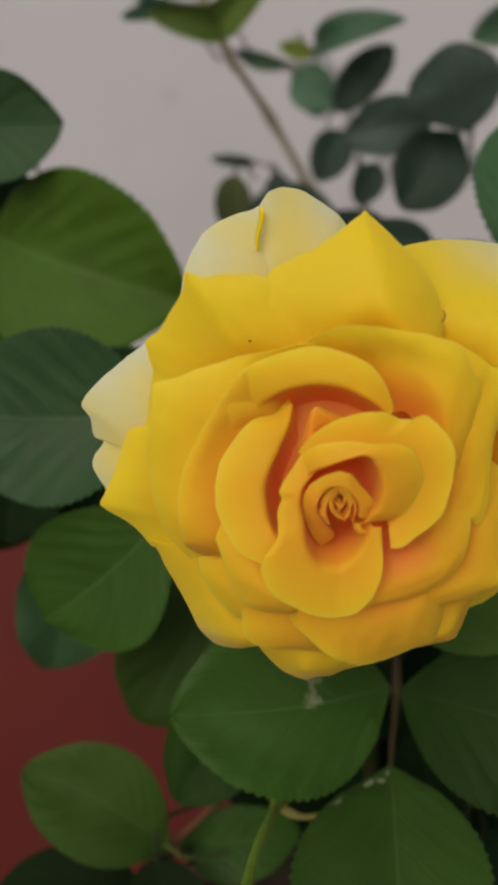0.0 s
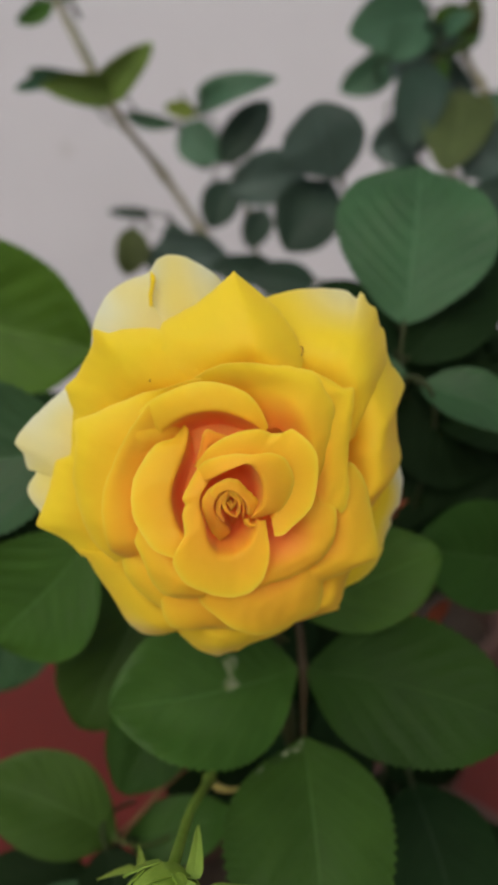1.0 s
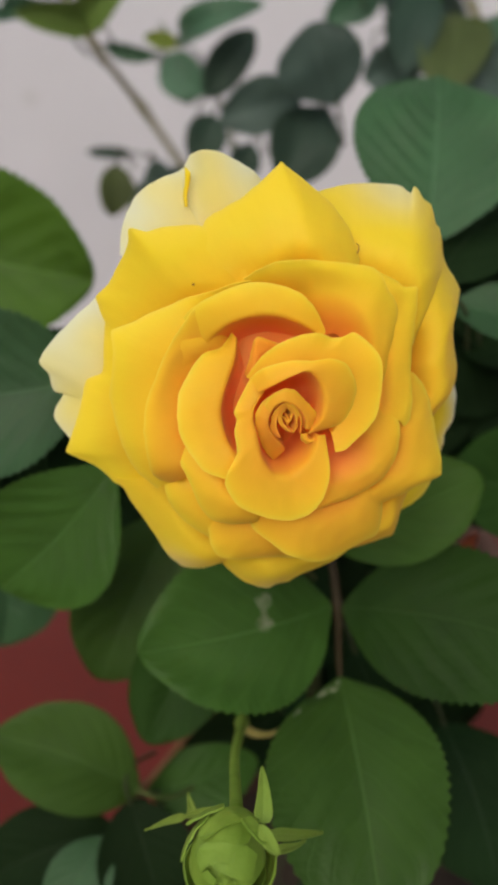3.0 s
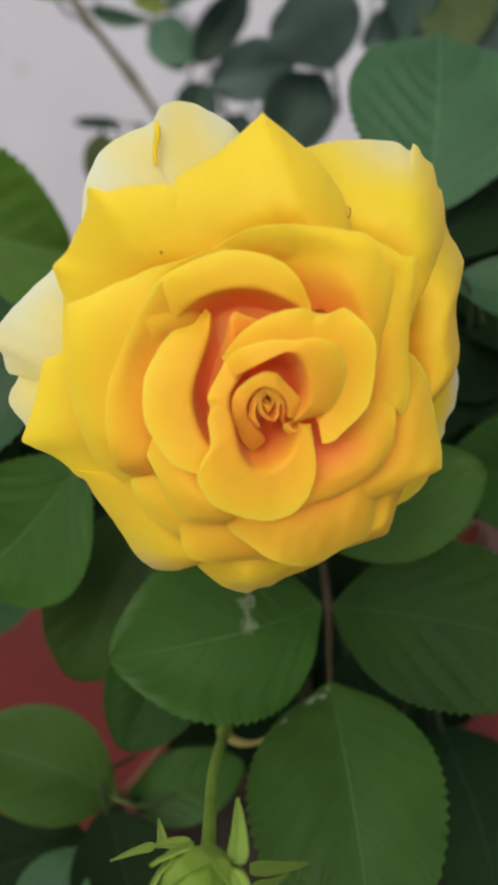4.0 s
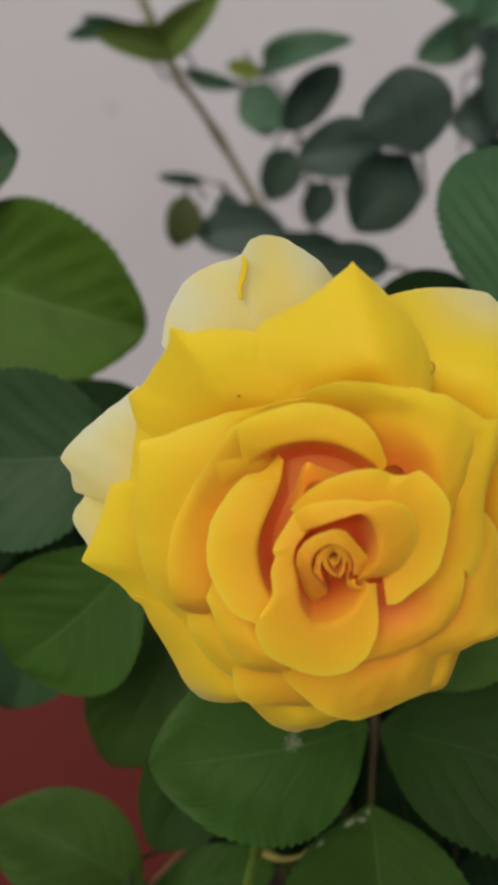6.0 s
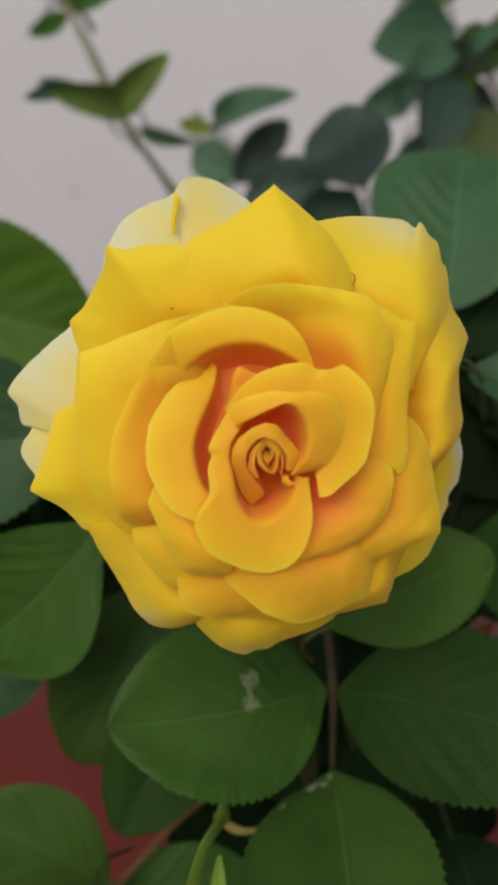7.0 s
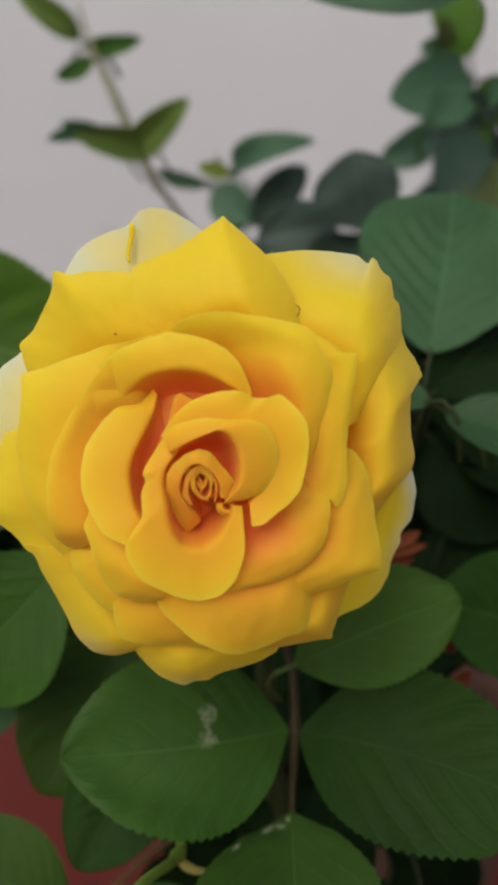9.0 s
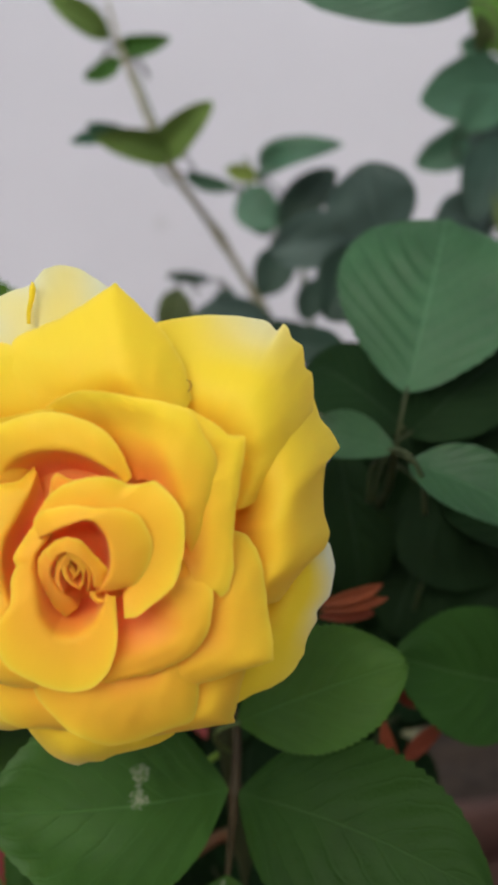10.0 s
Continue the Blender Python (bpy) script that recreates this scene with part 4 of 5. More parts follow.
# long loose sepals round the bud
leaf(bush, (0.0457, 0.1622, 0.5060), (0.0472, 0.1747, 0.5100), 0.0041, (-0.0394, -0.2972, 0.9540), fold=26, droop=0.06, tone="sepal", name="sepal", teeth=5, taper=True)
leaf(bush, (0.0380, 0.1888, 0.4847), (0.0292, 0.1942, 0.4797), 0.0032, (-0.6388, -0.5508, 0.5372), fold=26, droop=0.06, tone="sepal", name="sepal", teeth=5, taper=True)
leaf(bush, (0.0300, 0.1942, 0.4799), (0.0200, 0.1939, 0.4769), 0.0021, (-0.1768, -0.7374, 0.6519), fold=26, droop=0.06, tone="sepal", name="sepal", teeth=5, taper=True)
leaf(bush, (0.0319, 0.1937, 0.4794), (0.0312, 0.1995, 0.4824), 0.0027, (-0.0559, -0.4715, 0.8801), fold=26, droop=0.06, tone="sepal", name="sepal", teeth=5, taper=True)
leaf(bush, (0.0500, 0.1808, 0.4844), (0.0644, 0.1917, 0.4725), 0.0032, (0.7431, -0.5032, 0.4411), fold=26, droop=0.06, tone="sepal", name="sepal", teeth=5, taper=True)
leaf(bush, (0.0446, 0.1576, 0.5102), (0.0477, 0.1532, 0.5060), 0.0028, (-0.0786, -0.7209, 0.6886), fold=26, droop=0.06, tone="sepal", name="sepal", teeth=5, taper=False)
leaf(bush, (0.0502, 0.1763, 0.4840), (0.0586, 0.1839, 0.4785), 0.0023, (0.7151, -0.3406, 0.6105), fold=26, droop=0.06, tone="sepal", name="sepal", teeth=5, taper=True)

# red new shoots
for a, b, wd in (((0.108, 0.311, 0.527), (0.128, 0.323, 0.530), 0.0042), ((0.108, 0.311, 0.525), (0.130, 0.322, 0.526), 0.0034), ((0.108, 0.311, 0.523), (0.126, 0.321, 0.521), 0.0036), ((0.133, 0.322, 0.497), (0.147, 0.333, 0.484), 0.006), ((0.138, 0.328, 0.461), (0.132, 0.328, 0.479), 0.005), ((0.140, 0.330, 0.462), (0.154, 0.340, 0.472), 0.0055)):
    leaf(bush, a, b, wd, (-0.2, -0.9, 0.3), fold=25, droop=0.1, tone="red", teeth=6)
stalk(bush, "shoot", [(0.139, 0.328, 0.463), (0.136, 0.345, 0.44), (0.13, 0.385, 0.37)], [0.001, 0.0013, 0.002], CANE_RED)

# canes of the bush by the wall
BFOOT = BACK_POT + Vector((0, 0, 0.175))
stalk(back_bush, "cane", [(-0.048, 0.770, 0.765), (-0.036, 0.763, 0.732), (0.0, 0.734, 0.661), (0.036, 0.766, 0.608), (0.068, 0.777, 0.558), (0.098, 0.779, 0.511), (0.16, 0.78, 0.37), BFOOT], [0.0012, 0.0018, 0.0022, 0.0026, 0.0028, 0.003, 0.004, 0.005], CANE_PALE, knots=(0.29, 0.43, 0.57))
stalk(back_bush, "cane", [(0.254, 0.758, 0.716), (0.263, 0.746, 0.685), (0.276, 0.732, 0.65), (0.28, 0.74, 0.56), (0.24, 0.77, 0.36), BFOOT], [0.002, 0.0025, 0.003, 0.0035, 0.004, 0.005], CANE_PALE, knots=(0.3,))
stalk(back_bush, "cane", [(0.238, 0.738, 0.69), (0.245, 0.738, 0.65), (0.253, 0.736, 0.597), (0.25, 0.73, 0.48), (0.22, 0.76, 0.33), BFOOT], [0.002, 0.0025, 0.003, 0.0035, 0.004, 0.005], CANE_PALE, knots=(0.2, 0.45))
stalk(back_bush, "cane", [(0.052, 0.765, 0.665), (0.092, 0.742, 0.612), (0.1, 0.74, 0.579), (0.12, 0.75, 0.50), (0.18, 0.78, 0.34), BFOOT], [0.001, 0.0014, 0.0018, 0.0026, 0.004, 0.005], CANE, knots=(0.4,))

stalk(back_bush, "twig", [(0.0, 0.734, 0.665), (-0.026, 0.760, 0.716), (-0.048, 0.77, 0.73), (-0.062, 0.775, 0.716)], [0.0012, 0.001, 0.0008, 0.0006], CANE)
leaf(bush, (-0.080, 0.453, 0.580), (0.007, 0.425, 0.561), 0.0772, (-0.222, -0.918, 0.329), fold=22, droop=0.08, tone="fresh", belly=0.5)
leaf(bush, (-0.100, 0.447, 0.620), (-0.041, 0.429, 0.627), 0.0425, (-0.295, -0.955, 0.039), fold=16, tone="blue", belly=0.6)
leaf(bush, (0.008, 0.323, 0.551), (-0.060, 0.330, 0.545), 0.0551, (-0.127, -0.930, 0.344), tone="blue")
leaf(bush, (0.015, 0.312, 0.524), (-0.029, 0.314, 0.478), 0.0487, (-0.214, -0.963, 0.166), belly=0.55)
leaf(bush, (0.034, 0.350, 0.486), (0.002, 0.325, 0.428), 0.0479, (0.037, -0.926, 0.376), belly=0.5)
leaf(bush, (0.084, 0.283, 0.480), (0.020, 0.259, 0.484), 0.0518, (0.321, -0.751, 0.577), fold=10, droop=0.05, belly=0.5, stalked=False, scars=((0.395, -0.33, 0.04, 0.10, 60), (0.40, -0.18, 0.02, 0.12, 24), (0.40, -0.05, 0.042, 0.10, 66)))
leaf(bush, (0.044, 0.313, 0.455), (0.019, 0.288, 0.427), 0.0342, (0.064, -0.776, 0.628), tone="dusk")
leaf(bush, (0.015, 0.302, 0.393), (-0.037, 0.309, 0.420), 0.0392, (0.211, -0.780, 0.589), fold=16, tone="moss", belly=0.5)
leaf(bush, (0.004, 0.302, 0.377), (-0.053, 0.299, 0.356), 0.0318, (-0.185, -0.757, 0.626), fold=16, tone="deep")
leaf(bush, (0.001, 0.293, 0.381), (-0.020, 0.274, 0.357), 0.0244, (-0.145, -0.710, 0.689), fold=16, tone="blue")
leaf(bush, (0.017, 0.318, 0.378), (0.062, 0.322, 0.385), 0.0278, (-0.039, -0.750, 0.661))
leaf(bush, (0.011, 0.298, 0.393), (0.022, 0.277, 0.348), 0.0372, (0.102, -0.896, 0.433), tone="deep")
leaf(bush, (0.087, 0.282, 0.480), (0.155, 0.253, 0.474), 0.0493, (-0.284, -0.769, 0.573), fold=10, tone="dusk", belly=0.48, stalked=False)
leaf(bush, (0.085, 0.274, 0.458), (0.084, 0.203, 0.421), 0.0542, (-0.191, -0.454, 0.870), fold=22, droop=0.05, belly=0.5, stalked=False, scars=((0.075, -0.72, 0.018, 0.10, 34), (0.06, -0.42, 0.008, 0.2, 22), (0.03, -0.2, 0.01, 0.1, 14), (0.17, -0.9, 0.016, 0.04, 12)))
leaf(bush, (0.085, 0.292, 0.496), (0.131, 0.281, 0.525), 0.0345, (-0.396, -0.867, 0.302), fold=10, droop=0.05, tone="leafy", belly=0.55)
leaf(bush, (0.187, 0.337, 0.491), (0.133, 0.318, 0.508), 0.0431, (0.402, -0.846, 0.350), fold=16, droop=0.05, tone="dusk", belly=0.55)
leaf(bush, (0.135, 0.364, 0.583), (0.150, 0.412, 0.640), 0.0663, (-0.021, -0.769, 0.638), fold=12, droop=0.05, tone="blue", belly=0.5, quilting=0.028)
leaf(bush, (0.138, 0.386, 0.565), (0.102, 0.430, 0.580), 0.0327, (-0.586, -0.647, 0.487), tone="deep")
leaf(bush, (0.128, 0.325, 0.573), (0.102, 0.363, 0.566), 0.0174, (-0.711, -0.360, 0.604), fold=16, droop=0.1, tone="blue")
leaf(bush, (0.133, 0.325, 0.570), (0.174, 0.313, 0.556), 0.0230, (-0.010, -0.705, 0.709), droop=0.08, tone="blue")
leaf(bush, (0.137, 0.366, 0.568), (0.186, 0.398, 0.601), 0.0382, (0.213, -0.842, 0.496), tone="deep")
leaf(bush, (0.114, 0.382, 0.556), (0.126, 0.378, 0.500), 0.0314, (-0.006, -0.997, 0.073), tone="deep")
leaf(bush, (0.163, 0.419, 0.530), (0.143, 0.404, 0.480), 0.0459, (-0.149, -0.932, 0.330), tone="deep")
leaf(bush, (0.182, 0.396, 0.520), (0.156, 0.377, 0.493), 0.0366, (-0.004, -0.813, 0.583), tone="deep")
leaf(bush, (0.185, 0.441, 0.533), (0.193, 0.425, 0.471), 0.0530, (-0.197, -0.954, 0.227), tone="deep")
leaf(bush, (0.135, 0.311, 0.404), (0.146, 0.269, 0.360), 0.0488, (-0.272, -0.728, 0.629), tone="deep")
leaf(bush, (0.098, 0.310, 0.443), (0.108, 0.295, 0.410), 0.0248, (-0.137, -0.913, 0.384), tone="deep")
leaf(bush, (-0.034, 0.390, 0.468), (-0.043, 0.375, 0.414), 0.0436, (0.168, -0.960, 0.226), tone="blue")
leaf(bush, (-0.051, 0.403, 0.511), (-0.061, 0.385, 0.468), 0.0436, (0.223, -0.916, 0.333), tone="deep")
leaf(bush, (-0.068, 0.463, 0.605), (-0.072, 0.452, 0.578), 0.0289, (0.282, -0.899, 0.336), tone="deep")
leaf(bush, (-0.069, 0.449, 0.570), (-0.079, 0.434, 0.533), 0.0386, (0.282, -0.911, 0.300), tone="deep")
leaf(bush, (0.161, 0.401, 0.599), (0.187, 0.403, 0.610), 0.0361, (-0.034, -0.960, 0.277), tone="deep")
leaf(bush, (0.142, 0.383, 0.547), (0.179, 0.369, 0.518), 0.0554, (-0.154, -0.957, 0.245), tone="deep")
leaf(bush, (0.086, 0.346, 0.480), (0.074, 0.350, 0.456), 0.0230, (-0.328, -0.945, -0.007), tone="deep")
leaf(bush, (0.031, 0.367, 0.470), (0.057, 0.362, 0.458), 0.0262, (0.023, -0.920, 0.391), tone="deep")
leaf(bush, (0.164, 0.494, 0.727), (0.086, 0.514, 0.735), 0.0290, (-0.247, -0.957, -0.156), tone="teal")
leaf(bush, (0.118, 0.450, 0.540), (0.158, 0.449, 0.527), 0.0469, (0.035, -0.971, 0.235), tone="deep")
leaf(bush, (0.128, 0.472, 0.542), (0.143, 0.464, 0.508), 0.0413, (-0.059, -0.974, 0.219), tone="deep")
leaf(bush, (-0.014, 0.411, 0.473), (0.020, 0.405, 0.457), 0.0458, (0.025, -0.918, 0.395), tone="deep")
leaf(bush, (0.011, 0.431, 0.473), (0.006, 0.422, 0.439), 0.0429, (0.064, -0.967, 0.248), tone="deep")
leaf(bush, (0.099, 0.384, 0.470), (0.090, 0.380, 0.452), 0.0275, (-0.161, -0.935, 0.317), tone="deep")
# filler leaves packed inside the bush, in the colour darkened for shade
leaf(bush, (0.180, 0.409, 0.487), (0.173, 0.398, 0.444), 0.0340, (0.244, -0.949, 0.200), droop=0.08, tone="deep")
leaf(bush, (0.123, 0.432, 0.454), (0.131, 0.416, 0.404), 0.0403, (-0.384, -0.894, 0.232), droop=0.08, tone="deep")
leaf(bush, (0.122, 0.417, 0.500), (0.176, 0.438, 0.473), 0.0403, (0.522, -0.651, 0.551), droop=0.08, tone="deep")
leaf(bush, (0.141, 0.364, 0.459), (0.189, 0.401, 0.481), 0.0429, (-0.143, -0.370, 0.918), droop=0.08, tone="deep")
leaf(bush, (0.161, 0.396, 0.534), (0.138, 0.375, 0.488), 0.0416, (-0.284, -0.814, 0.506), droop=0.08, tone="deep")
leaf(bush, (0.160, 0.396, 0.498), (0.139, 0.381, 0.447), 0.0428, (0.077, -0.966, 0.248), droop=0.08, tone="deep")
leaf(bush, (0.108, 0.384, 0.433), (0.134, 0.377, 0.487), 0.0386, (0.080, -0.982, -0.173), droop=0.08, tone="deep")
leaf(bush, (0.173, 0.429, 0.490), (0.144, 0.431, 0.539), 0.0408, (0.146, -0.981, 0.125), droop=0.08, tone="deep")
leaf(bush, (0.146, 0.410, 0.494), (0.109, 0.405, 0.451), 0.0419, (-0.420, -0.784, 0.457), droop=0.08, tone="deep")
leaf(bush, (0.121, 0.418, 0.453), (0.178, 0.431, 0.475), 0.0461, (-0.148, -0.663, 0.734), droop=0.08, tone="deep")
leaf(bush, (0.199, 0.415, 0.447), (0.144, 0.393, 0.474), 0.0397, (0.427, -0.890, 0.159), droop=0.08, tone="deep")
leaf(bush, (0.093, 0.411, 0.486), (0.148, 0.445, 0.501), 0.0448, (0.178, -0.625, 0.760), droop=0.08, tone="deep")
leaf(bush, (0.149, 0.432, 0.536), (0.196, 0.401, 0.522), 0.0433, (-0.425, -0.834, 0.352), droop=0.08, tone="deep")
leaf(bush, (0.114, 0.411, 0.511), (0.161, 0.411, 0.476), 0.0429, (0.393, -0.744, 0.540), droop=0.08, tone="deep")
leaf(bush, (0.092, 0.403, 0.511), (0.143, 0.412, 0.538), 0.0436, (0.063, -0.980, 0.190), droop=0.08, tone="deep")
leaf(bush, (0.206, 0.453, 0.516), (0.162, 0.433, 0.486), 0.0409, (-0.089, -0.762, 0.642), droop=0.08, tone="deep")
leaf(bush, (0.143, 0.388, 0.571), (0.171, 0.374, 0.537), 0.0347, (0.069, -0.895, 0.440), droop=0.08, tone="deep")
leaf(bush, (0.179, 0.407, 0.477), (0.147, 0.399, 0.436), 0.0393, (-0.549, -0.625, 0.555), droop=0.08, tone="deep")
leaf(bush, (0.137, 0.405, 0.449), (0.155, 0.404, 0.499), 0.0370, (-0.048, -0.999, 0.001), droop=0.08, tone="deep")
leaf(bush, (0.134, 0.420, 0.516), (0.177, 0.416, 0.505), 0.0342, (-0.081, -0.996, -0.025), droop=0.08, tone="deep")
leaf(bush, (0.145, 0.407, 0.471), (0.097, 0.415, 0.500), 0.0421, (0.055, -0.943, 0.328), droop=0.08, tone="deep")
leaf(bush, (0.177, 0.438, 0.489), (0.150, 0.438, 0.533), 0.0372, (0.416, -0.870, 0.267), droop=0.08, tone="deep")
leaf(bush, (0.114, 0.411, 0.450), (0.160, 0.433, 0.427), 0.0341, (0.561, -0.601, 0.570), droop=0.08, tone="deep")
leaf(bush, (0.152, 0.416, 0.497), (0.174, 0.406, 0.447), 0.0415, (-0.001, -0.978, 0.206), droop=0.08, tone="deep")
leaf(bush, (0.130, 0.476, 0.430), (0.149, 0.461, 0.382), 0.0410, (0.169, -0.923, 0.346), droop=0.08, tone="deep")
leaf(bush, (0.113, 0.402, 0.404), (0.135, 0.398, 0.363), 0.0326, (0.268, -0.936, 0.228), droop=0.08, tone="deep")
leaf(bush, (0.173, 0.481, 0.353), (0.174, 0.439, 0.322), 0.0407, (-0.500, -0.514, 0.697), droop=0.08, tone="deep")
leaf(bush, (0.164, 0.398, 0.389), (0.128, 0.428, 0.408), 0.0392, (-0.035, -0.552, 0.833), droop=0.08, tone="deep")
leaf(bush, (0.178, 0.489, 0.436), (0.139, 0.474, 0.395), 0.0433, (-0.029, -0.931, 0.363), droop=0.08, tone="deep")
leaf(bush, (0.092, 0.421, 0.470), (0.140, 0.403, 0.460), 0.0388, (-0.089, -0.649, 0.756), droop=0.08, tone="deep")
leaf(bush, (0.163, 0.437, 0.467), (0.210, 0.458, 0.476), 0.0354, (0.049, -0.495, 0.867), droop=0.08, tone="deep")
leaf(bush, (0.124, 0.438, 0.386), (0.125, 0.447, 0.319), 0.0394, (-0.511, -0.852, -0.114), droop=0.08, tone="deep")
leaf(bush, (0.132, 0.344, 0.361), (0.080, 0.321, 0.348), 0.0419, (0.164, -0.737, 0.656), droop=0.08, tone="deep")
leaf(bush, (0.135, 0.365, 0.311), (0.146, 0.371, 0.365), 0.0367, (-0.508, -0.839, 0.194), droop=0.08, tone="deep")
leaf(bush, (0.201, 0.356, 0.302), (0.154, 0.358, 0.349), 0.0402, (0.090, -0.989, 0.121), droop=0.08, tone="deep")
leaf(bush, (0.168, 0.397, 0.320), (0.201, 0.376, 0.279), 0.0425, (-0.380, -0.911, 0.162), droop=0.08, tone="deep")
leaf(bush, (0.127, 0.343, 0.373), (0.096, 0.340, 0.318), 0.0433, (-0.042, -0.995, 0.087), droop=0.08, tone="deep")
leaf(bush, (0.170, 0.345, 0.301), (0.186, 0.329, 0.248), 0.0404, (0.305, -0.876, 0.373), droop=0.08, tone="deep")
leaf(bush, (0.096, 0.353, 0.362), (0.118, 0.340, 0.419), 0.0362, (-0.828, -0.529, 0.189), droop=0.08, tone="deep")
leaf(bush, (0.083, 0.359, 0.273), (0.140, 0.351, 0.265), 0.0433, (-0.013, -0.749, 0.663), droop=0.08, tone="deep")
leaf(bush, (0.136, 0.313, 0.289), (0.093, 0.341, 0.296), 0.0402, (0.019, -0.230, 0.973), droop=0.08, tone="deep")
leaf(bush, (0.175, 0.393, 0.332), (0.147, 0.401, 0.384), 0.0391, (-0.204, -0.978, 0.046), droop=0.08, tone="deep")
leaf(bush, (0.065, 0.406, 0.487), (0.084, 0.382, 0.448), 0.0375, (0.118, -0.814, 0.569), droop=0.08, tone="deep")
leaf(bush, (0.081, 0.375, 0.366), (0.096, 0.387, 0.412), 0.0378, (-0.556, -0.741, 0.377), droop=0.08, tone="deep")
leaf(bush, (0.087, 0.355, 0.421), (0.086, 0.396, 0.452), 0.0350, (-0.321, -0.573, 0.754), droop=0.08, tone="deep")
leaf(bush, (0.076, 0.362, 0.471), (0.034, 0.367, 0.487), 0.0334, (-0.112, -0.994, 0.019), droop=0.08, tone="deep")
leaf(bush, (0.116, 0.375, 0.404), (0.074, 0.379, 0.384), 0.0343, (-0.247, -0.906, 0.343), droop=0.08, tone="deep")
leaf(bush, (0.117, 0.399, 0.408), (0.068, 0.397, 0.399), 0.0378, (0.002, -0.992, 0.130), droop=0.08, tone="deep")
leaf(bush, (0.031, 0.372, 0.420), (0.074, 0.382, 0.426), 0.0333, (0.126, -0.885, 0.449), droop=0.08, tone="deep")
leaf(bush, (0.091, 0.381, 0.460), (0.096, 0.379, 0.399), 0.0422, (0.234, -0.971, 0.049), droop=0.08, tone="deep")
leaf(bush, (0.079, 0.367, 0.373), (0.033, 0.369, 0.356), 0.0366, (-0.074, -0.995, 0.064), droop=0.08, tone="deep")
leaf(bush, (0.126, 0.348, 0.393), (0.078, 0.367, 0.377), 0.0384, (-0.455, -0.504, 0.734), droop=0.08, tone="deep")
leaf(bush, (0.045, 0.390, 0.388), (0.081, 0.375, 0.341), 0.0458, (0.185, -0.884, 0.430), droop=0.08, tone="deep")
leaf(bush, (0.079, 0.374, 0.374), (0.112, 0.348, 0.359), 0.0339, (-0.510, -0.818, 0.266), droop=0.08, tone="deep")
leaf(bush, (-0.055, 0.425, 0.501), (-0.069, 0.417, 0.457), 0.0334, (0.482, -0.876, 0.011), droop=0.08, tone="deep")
leaf(bush, (-0.058, 0.414, 0.494), (-0.088, 0.414, 0.446), 0.0373, (0.280, -0.944, -0.174), droop=0.08, tone="deep")
leaf(bush, (-0.020, 0.396, 0.472), (-0.074, 0.417, 0.474), 0.0390, (-0.129, -0.466, 0.875), droop=0.08, tone="deep")
leaf(bush, (-0.064, 0.396, 0.480), (-0.041, 0.437, 0.499), 0.0341, (0.603, -0.586, 0.541), droop=0.08, tone="deep")
leaf(bush, (0.199, 0.360, 0.537), (0.152, 0.383, 0.543), 0.0400, (-0.221, -0.667, 0.712), droop=0.08, tone="deep")
leaf(bush, (0.157, 0.376, 0.553), (0.141, 0.423, 0.597), 0.0438, (-0.628, -0.633, 0.452), droop=0.08, tone="deep")
leaf(bush, (0.194, 0.372, 0.523), (0.141, 0.389, 0.510), 0.0438, (-0.368, -0.883, 0.293), droop=0.08, tone="deep")
leaf(bush, (0.173, 0.419, 0.548), (0.219, 0.417, 0.523), 0.0368, (0.081, -0.976, 0.204), droop=0.08, tone="deep")
leaf(bush, (0.188, 0.423, 0.521), (0.145, 0.434, 0.543), 0.0372, (-0.166, -0.972, 0.166), droop=0.08, tone="deep")
leaf(bush, (0.199, 0.458, 0.567), (0.160, 0.423, 0.537), 0.0374, (0.362, -0.805, 0.470), droop=0.08, tone="deep")
leaf(bush, (0.186, 0.399, 0.548), (0.151, 0.425, 0.506), 0.0414, (-0.564, -0.825, -0.023), droop=0.08, tone="deep")
leaf(bush, (0.152, 0.374, 0.523), (0.176, 0.398, 0.563), 0.0379, (-0.147, -0.806, 0.573), droop=0.08, tone="deep")
leaf(bush, (0.158, 0.448, 0.580), (0.190, 0.432, 0.537), 0.0418, (-0.360, -0.931, 0.065), droop=0.08, tone="deep")
leaf(bush, (0.166, 0.390, 0.547), (0.131, 0.404, 0.524), 0.0330, (-0.443, -0.885, 0.139), droop=0.08, tone="deep")
leaf(bush, (-0.022, 0.414, 0.488), (-0.040, 0.407, 0.545), 0.0425, (0.113, -0.990, -0.083), droop=0.08, tone="deep")
leaf(bush, (-0.037, 0.383, 0.463), (-0.021, 0.435, 0.496), 0.0416, (0.353, -0.574, 0.739), droop=0.08, tone="deep")
leaf(bush, (-0.050, 0.434, 0.502), (0.001, 0.412, 0.507), 0.0368, (-0.398, -0.915, 0.067), droop=0.08, tone="deep")
leaf(bush, (0.004, 0.435, 0.490), (-0.047, 0.420, 0.517), 0.0440, (0.258, -0.966, -0.026), droop=0.08, tone="deep")
leaf(bush, (-0.036, 0.394, 0.514), (0.015, 0.402, 0.536), 0.0420, (-0.177, -0.735, 0.655), droop=0.08, tone="deep")
leaf(bush, (-0.021, 0.430, 0.478), (-0.055, 0.426, 0.511), 0.0359, (0.351, -0.900, 0.258), droop=0.08, tone="deep")
leaf(bush, (0.011, 0.415, 0.504), (-0.032, 0.415, 0.476), 0.0382, (-0.073, -0.990, 0.124), droop=0.08, tone="deep")
leaf(bush, (-0.007, 0.390, 0.461), (-0.007, 0.424, 0.502), 0.0375, (0.560, -0.636, 0.531), droop=0.08, tone="deep")
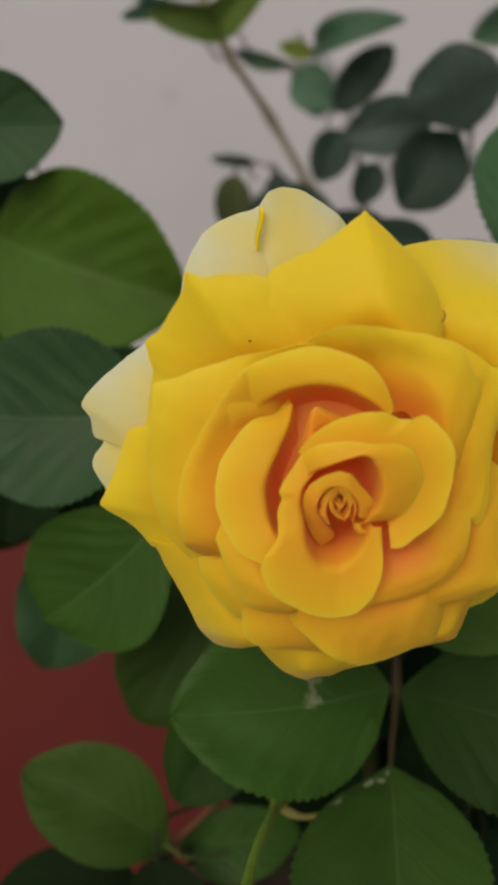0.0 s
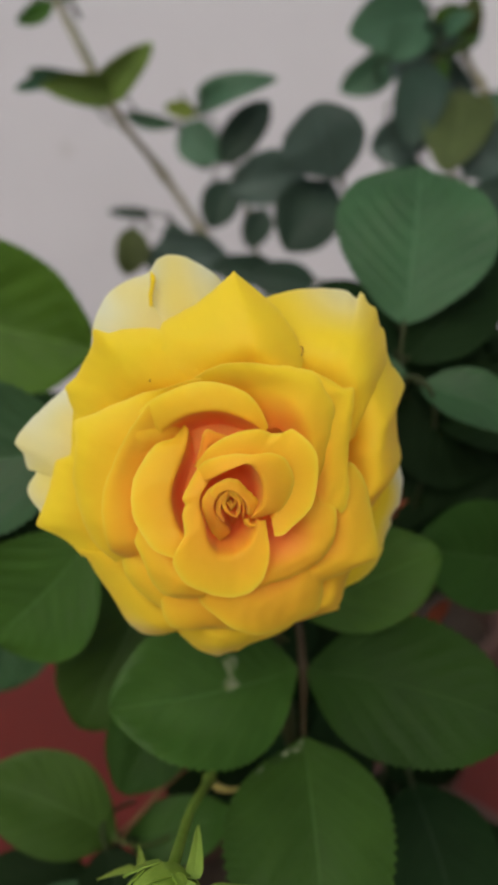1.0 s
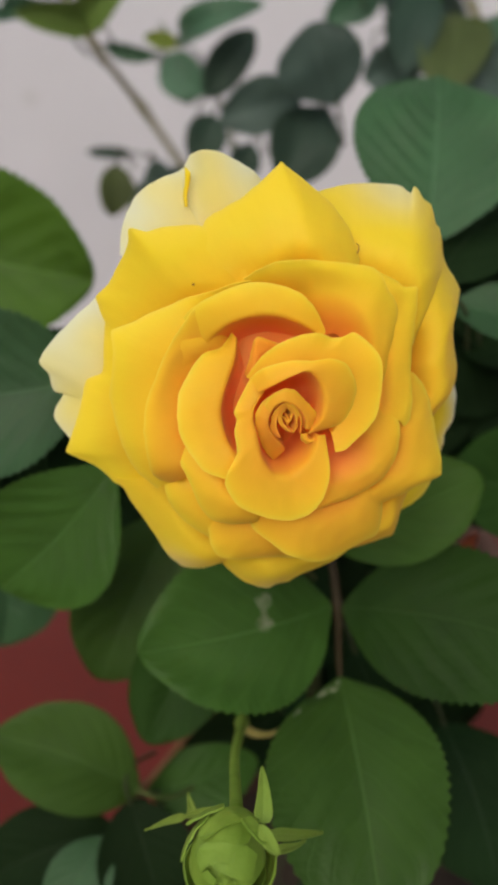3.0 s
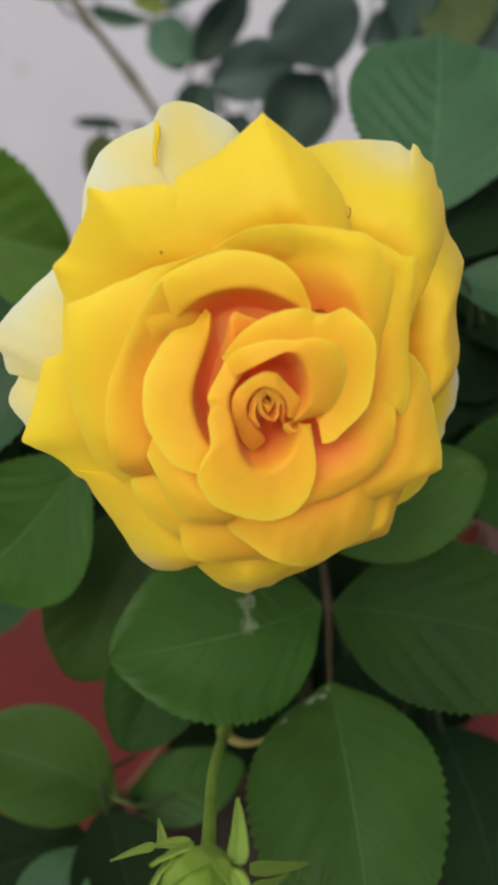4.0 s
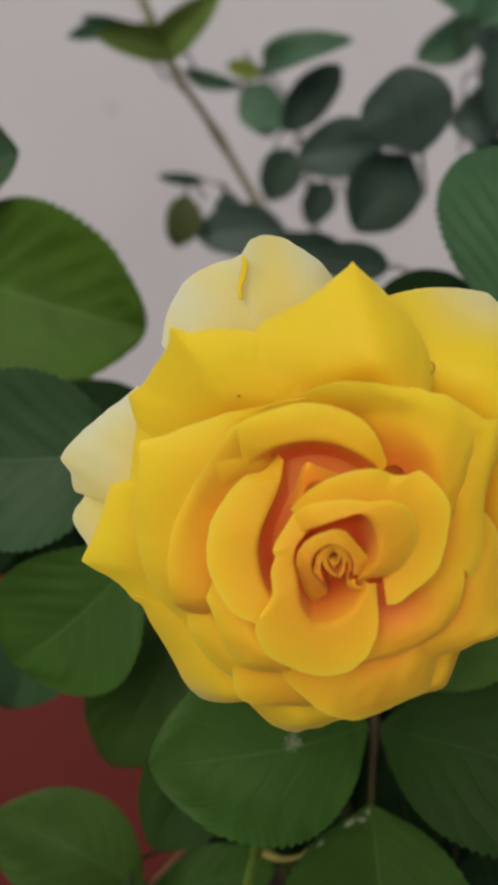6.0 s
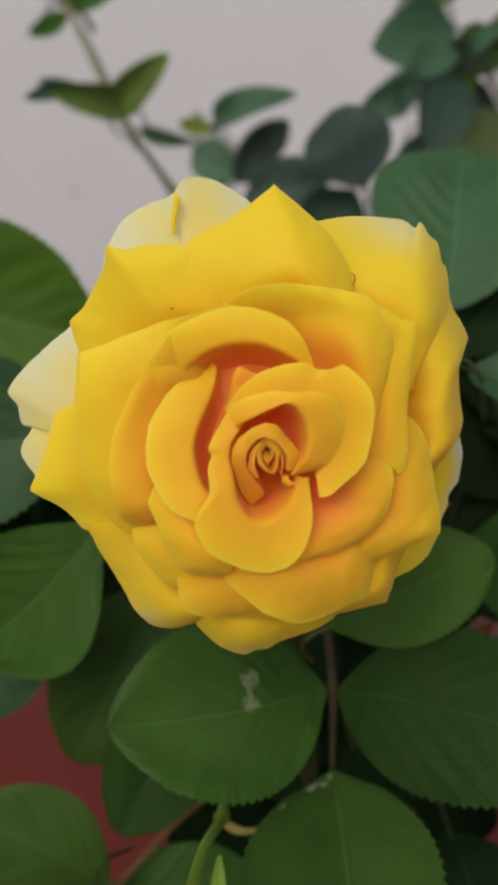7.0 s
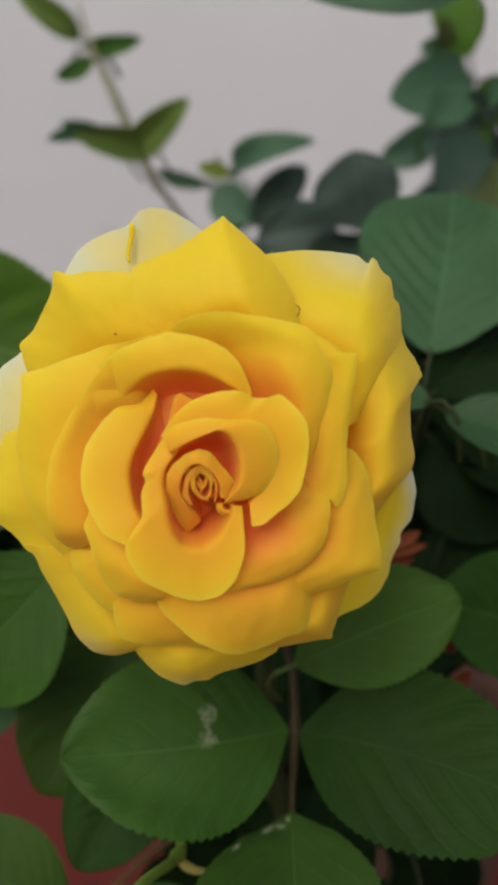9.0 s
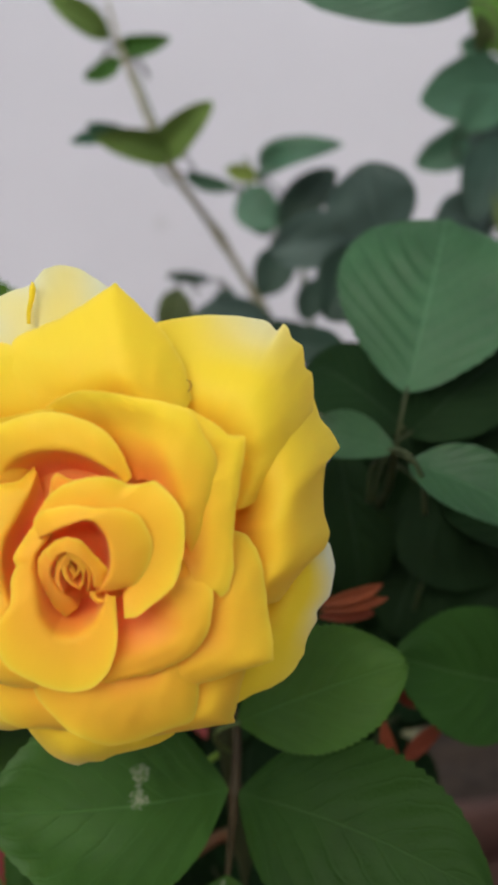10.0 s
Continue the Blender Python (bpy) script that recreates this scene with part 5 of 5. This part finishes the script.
leaf(bush, (-0.019, 0.420, 0.478), (-0.061, 0.404, 0.481), 0.0342, (0.336, -0.933, -0.127), droop=0.08, tone="deep")
leaf(back_bush, (-0.004, 0.735, 0.663), (0.034, 0.703, 0.697), 0.0242, (-0.378, -0.839, -0.391), fold=20, droop=0.02, tone="bright", belly=0.32)
leaf(back_bush, (0.006, 0.736, 0.665), (-0.042, 0.699, 0.672), 0.0226, (0.606, -0.793, -0.060), fold=20, droop=0.02, tone="bright", belly=0.36)
leaf(back_bush, (-0.024, 0.741, 0.675), (-0.053, 0.724, 0.681), 0.0103, (0.484, -0.871, -0.078), tone="teal")
leaf(back_bush, (-0.031, 0.743, 0.679), (-0.060, 0.709, 0.669), 0.0118, (0.721, -0.664, 0.197), tone="teal")
leaf(back_bush, (-0.036, 0.761, 0.726), (-0.062, 0.758, 0.713), 0.0129, (0.136, -0.989, -0.051))
leaf(back_bush, (-0.047, 0.778, 0.742), (-0.088, 0.762, 0.767), 0.0198, (0.262, -0.951, -0.164), fold=20, tone="bright")
leaf(back_bush, (-0.045, 0.776, 0.736), (-0.002, 0.759, 0.741), 0.0150, (-0.345, -0.916, -0.203), fold=20)
leaf(back_bush, (-0.039, 0.775, 0.728), (-0.064, 0.770, 0.716), 0.0088, (0.217, -0.973, -0.082), tone="teal")
leaf(back_bush, (0.011, 0.751, 0.651), (0.048, 0.746, 0.643), 0.0116, (-0.133, -0.988, 0.071), tone="teal")
leaf(back_bush, (0.064, 0.748, 0.651), (0.040, 0.751, 0.656), 0.0124, (-0.131, -0.990, 0.053), tone="lime")
leaf(back_bush, (0.063, 0.748, 0.653), (0.117, 0.710, 0.675), 0.0221, (-0.616, -0.771, 0.163), fold=18, droop=0.25, tone="teal")
leaf(back_bush, (0.052, 0.745, 0.642), (0.080, 0.734, 0.618), 0.0310, (-0.195, -0.960, 0.203), tone="teal")
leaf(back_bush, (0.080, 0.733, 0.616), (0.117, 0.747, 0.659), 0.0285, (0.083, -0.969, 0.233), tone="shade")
leaf(back_bush, (0.056, 0.766, 0.641), (0.072, 0.754, 0.611), 0.0255, (-0.149, -0.941, 0.305), tone="slate")
leaf(back_bush, (0.143, 0.580, 0.618), (0.128, 0.576, 0.661), 0.0491, (-0.084, -0.988, -0.132), fold=10, tone="slate", belly=0.55, quilting=0.016)
leaf(back_bush, (0.127, 0.604, 0.622), (0.079, 0.603, 0.610), 0.0327, (-0.004, -0.993, 0.117), tone="slate")
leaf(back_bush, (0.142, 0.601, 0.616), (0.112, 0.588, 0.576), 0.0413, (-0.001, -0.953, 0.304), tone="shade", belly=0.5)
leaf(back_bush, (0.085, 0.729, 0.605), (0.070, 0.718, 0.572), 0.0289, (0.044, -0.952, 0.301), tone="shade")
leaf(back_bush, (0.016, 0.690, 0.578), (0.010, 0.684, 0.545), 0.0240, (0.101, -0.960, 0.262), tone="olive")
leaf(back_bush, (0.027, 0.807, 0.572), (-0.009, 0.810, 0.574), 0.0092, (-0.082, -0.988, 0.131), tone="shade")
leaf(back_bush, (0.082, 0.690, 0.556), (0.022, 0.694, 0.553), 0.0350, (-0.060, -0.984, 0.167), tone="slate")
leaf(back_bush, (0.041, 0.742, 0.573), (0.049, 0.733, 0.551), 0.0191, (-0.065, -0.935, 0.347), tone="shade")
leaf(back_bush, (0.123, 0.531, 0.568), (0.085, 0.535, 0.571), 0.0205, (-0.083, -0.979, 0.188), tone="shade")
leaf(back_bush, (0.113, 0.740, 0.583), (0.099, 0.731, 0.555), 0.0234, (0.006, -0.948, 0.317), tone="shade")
leaf(back_bush, (0.228, 0.729, 0.718), (0.168, 0.706, 0.703), 0.0429, (0.334, -0.938, 0.089), tone="teal")
leaf(back_bush, (0.222, 0.728, 0.714), (0.195, 0.698, 0.686), 0.0293, (0.276, -0.778, 0.564), tone="teal")
leaf(back_bush, (0.223, 0.814, 0.688), (0.179, 0.809, 0.665), 0.0291, (0.056, -0.991, 0.124), tone="teal")
leaf(back_bush, (0.214, 0.793, 0.686), (0.273, 0.759, 0.663), 0.0366, (-0.474, -0.876, 0.088), tone="slate")
leaf(back_bush, (0.230, 0.715, 0.651), (0.196, 0.705, 0.619), 0.0341, (0.005, -0.960, 0.279), tone="slate")
leaf(back_bush, (0.245, 0.698, 0.666), (0.222, 0.639, 0.618), 0.0473, (-0.072, -0.610, 0.789), tone="olive")
leaf(back_bush, (0.262, 0.736, 0.714), (0.229, 0.730, 0.692), 0.0361, (0.053, -0.981, 0.186))
leaf(back_bush, (0.245, 0.666, 0.638), (0.269, 0.656, 0.616), 0.0454, (-0.311, -0.947, 0.080), tone="slate")
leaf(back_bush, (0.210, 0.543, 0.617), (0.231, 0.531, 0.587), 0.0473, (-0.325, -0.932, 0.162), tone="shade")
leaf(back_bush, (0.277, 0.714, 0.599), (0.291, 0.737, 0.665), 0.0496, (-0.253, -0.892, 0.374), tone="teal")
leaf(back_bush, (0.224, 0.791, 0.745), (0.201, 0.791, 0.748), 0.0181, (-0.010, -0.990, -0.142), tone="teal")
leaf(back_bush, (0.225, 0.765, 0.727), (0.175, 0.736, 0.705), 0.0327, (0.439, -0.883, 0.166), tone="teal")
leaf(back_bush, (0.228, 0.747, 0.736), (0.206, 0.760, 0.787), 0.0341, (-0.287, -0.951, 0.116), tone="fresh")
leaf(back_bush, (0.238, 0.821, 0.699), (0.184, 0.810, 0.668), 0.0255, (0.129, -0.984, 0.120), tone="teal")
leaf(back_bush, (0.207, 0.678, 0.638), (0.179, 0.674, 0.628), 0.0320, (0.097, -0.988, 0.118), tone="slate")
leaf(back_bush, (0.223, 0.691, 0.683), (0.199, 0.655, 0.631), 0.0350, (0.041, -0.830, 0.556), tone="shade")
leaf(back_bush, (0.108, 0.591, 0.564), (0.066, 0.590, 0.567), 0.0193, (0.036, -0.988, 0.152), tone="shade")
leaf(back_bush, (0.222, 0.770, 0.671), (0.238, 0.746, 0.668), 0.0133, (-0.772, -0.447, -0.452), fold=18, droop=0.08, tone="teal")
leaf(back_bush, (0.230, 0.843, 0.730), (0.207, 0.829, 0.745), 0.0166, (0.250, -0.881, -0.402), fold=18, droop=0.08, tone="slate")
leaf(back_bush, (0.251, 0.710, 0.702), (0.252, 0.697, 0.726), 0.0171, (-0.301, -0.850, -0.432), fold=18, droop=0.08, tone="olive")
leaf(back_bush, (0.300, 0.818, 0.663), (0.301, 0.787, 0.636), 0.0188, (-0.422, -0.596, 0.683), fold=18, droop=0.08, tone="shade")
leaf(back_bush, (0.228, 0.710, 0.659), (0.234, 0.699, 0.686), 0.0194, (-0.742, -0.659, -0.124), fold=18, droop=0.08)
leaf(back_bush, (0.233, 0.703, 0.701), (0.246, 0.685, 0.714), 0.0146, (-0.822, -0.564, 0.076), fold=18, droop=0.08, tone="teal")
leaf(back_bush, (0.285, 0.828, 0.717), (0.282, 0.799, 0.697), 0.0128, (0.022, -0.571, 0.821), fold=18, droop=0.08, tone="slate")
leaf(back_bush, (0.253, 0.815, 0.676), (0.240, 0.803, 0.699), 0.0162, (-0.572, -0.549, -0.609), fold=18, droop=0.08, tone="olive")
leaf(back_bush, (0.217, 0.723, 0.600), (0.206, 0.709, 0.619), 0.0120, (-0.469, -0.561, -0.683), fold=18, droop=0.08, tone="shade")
leaf(back_bush, (0.272, 0.718, 0.659), (0.258, 0.692, 0.643), 0.0120, (0.525, -0.636, 0.565), fold=18, droop=0.08)
leaf(back_bush, (0.207, 0.733, 0.622), (0.223, 0.703, 0.603), 0.0190, (-0.265, -0.618, 0.740), fold=18, droop=0.08, tone="teal")
leaf(back_bush, (0.225, 0.808, 0.656), (0.253, 0.783, 0.651), 0.0213, (-0.519, -0.690, 0.503), fold=18, droop=0.08, tone="slate")
leaf(back_bush, (0.211, 0.750, 0.739), (0.204, 0.737, 0.760), 0.0159, (0.376, -0.849, -0.371), fold=18, droop=0.08, tone="olive")
leaf(back_bush, (0.219, 0.728, 0.697), (0.246, 0.706, 0.700), 0.0202, (-0.638, -0.757, 0.143), fold=18, droop=0.08, tone="shade")
leaf(back_bush, (0.256, 0.800, 0.699), (0.270, 0.775, 0.694), 0.0128, (-0.803, -0.526, 0.280), fold=18, droop=0.08)
leaf(back_bush, (0.235, 0.771, 0.619), (0.202, 0.755, 0.628), 0.0192, (0.445, -0.883, 0.150), fold=18, droop=0.08, tone="teal")
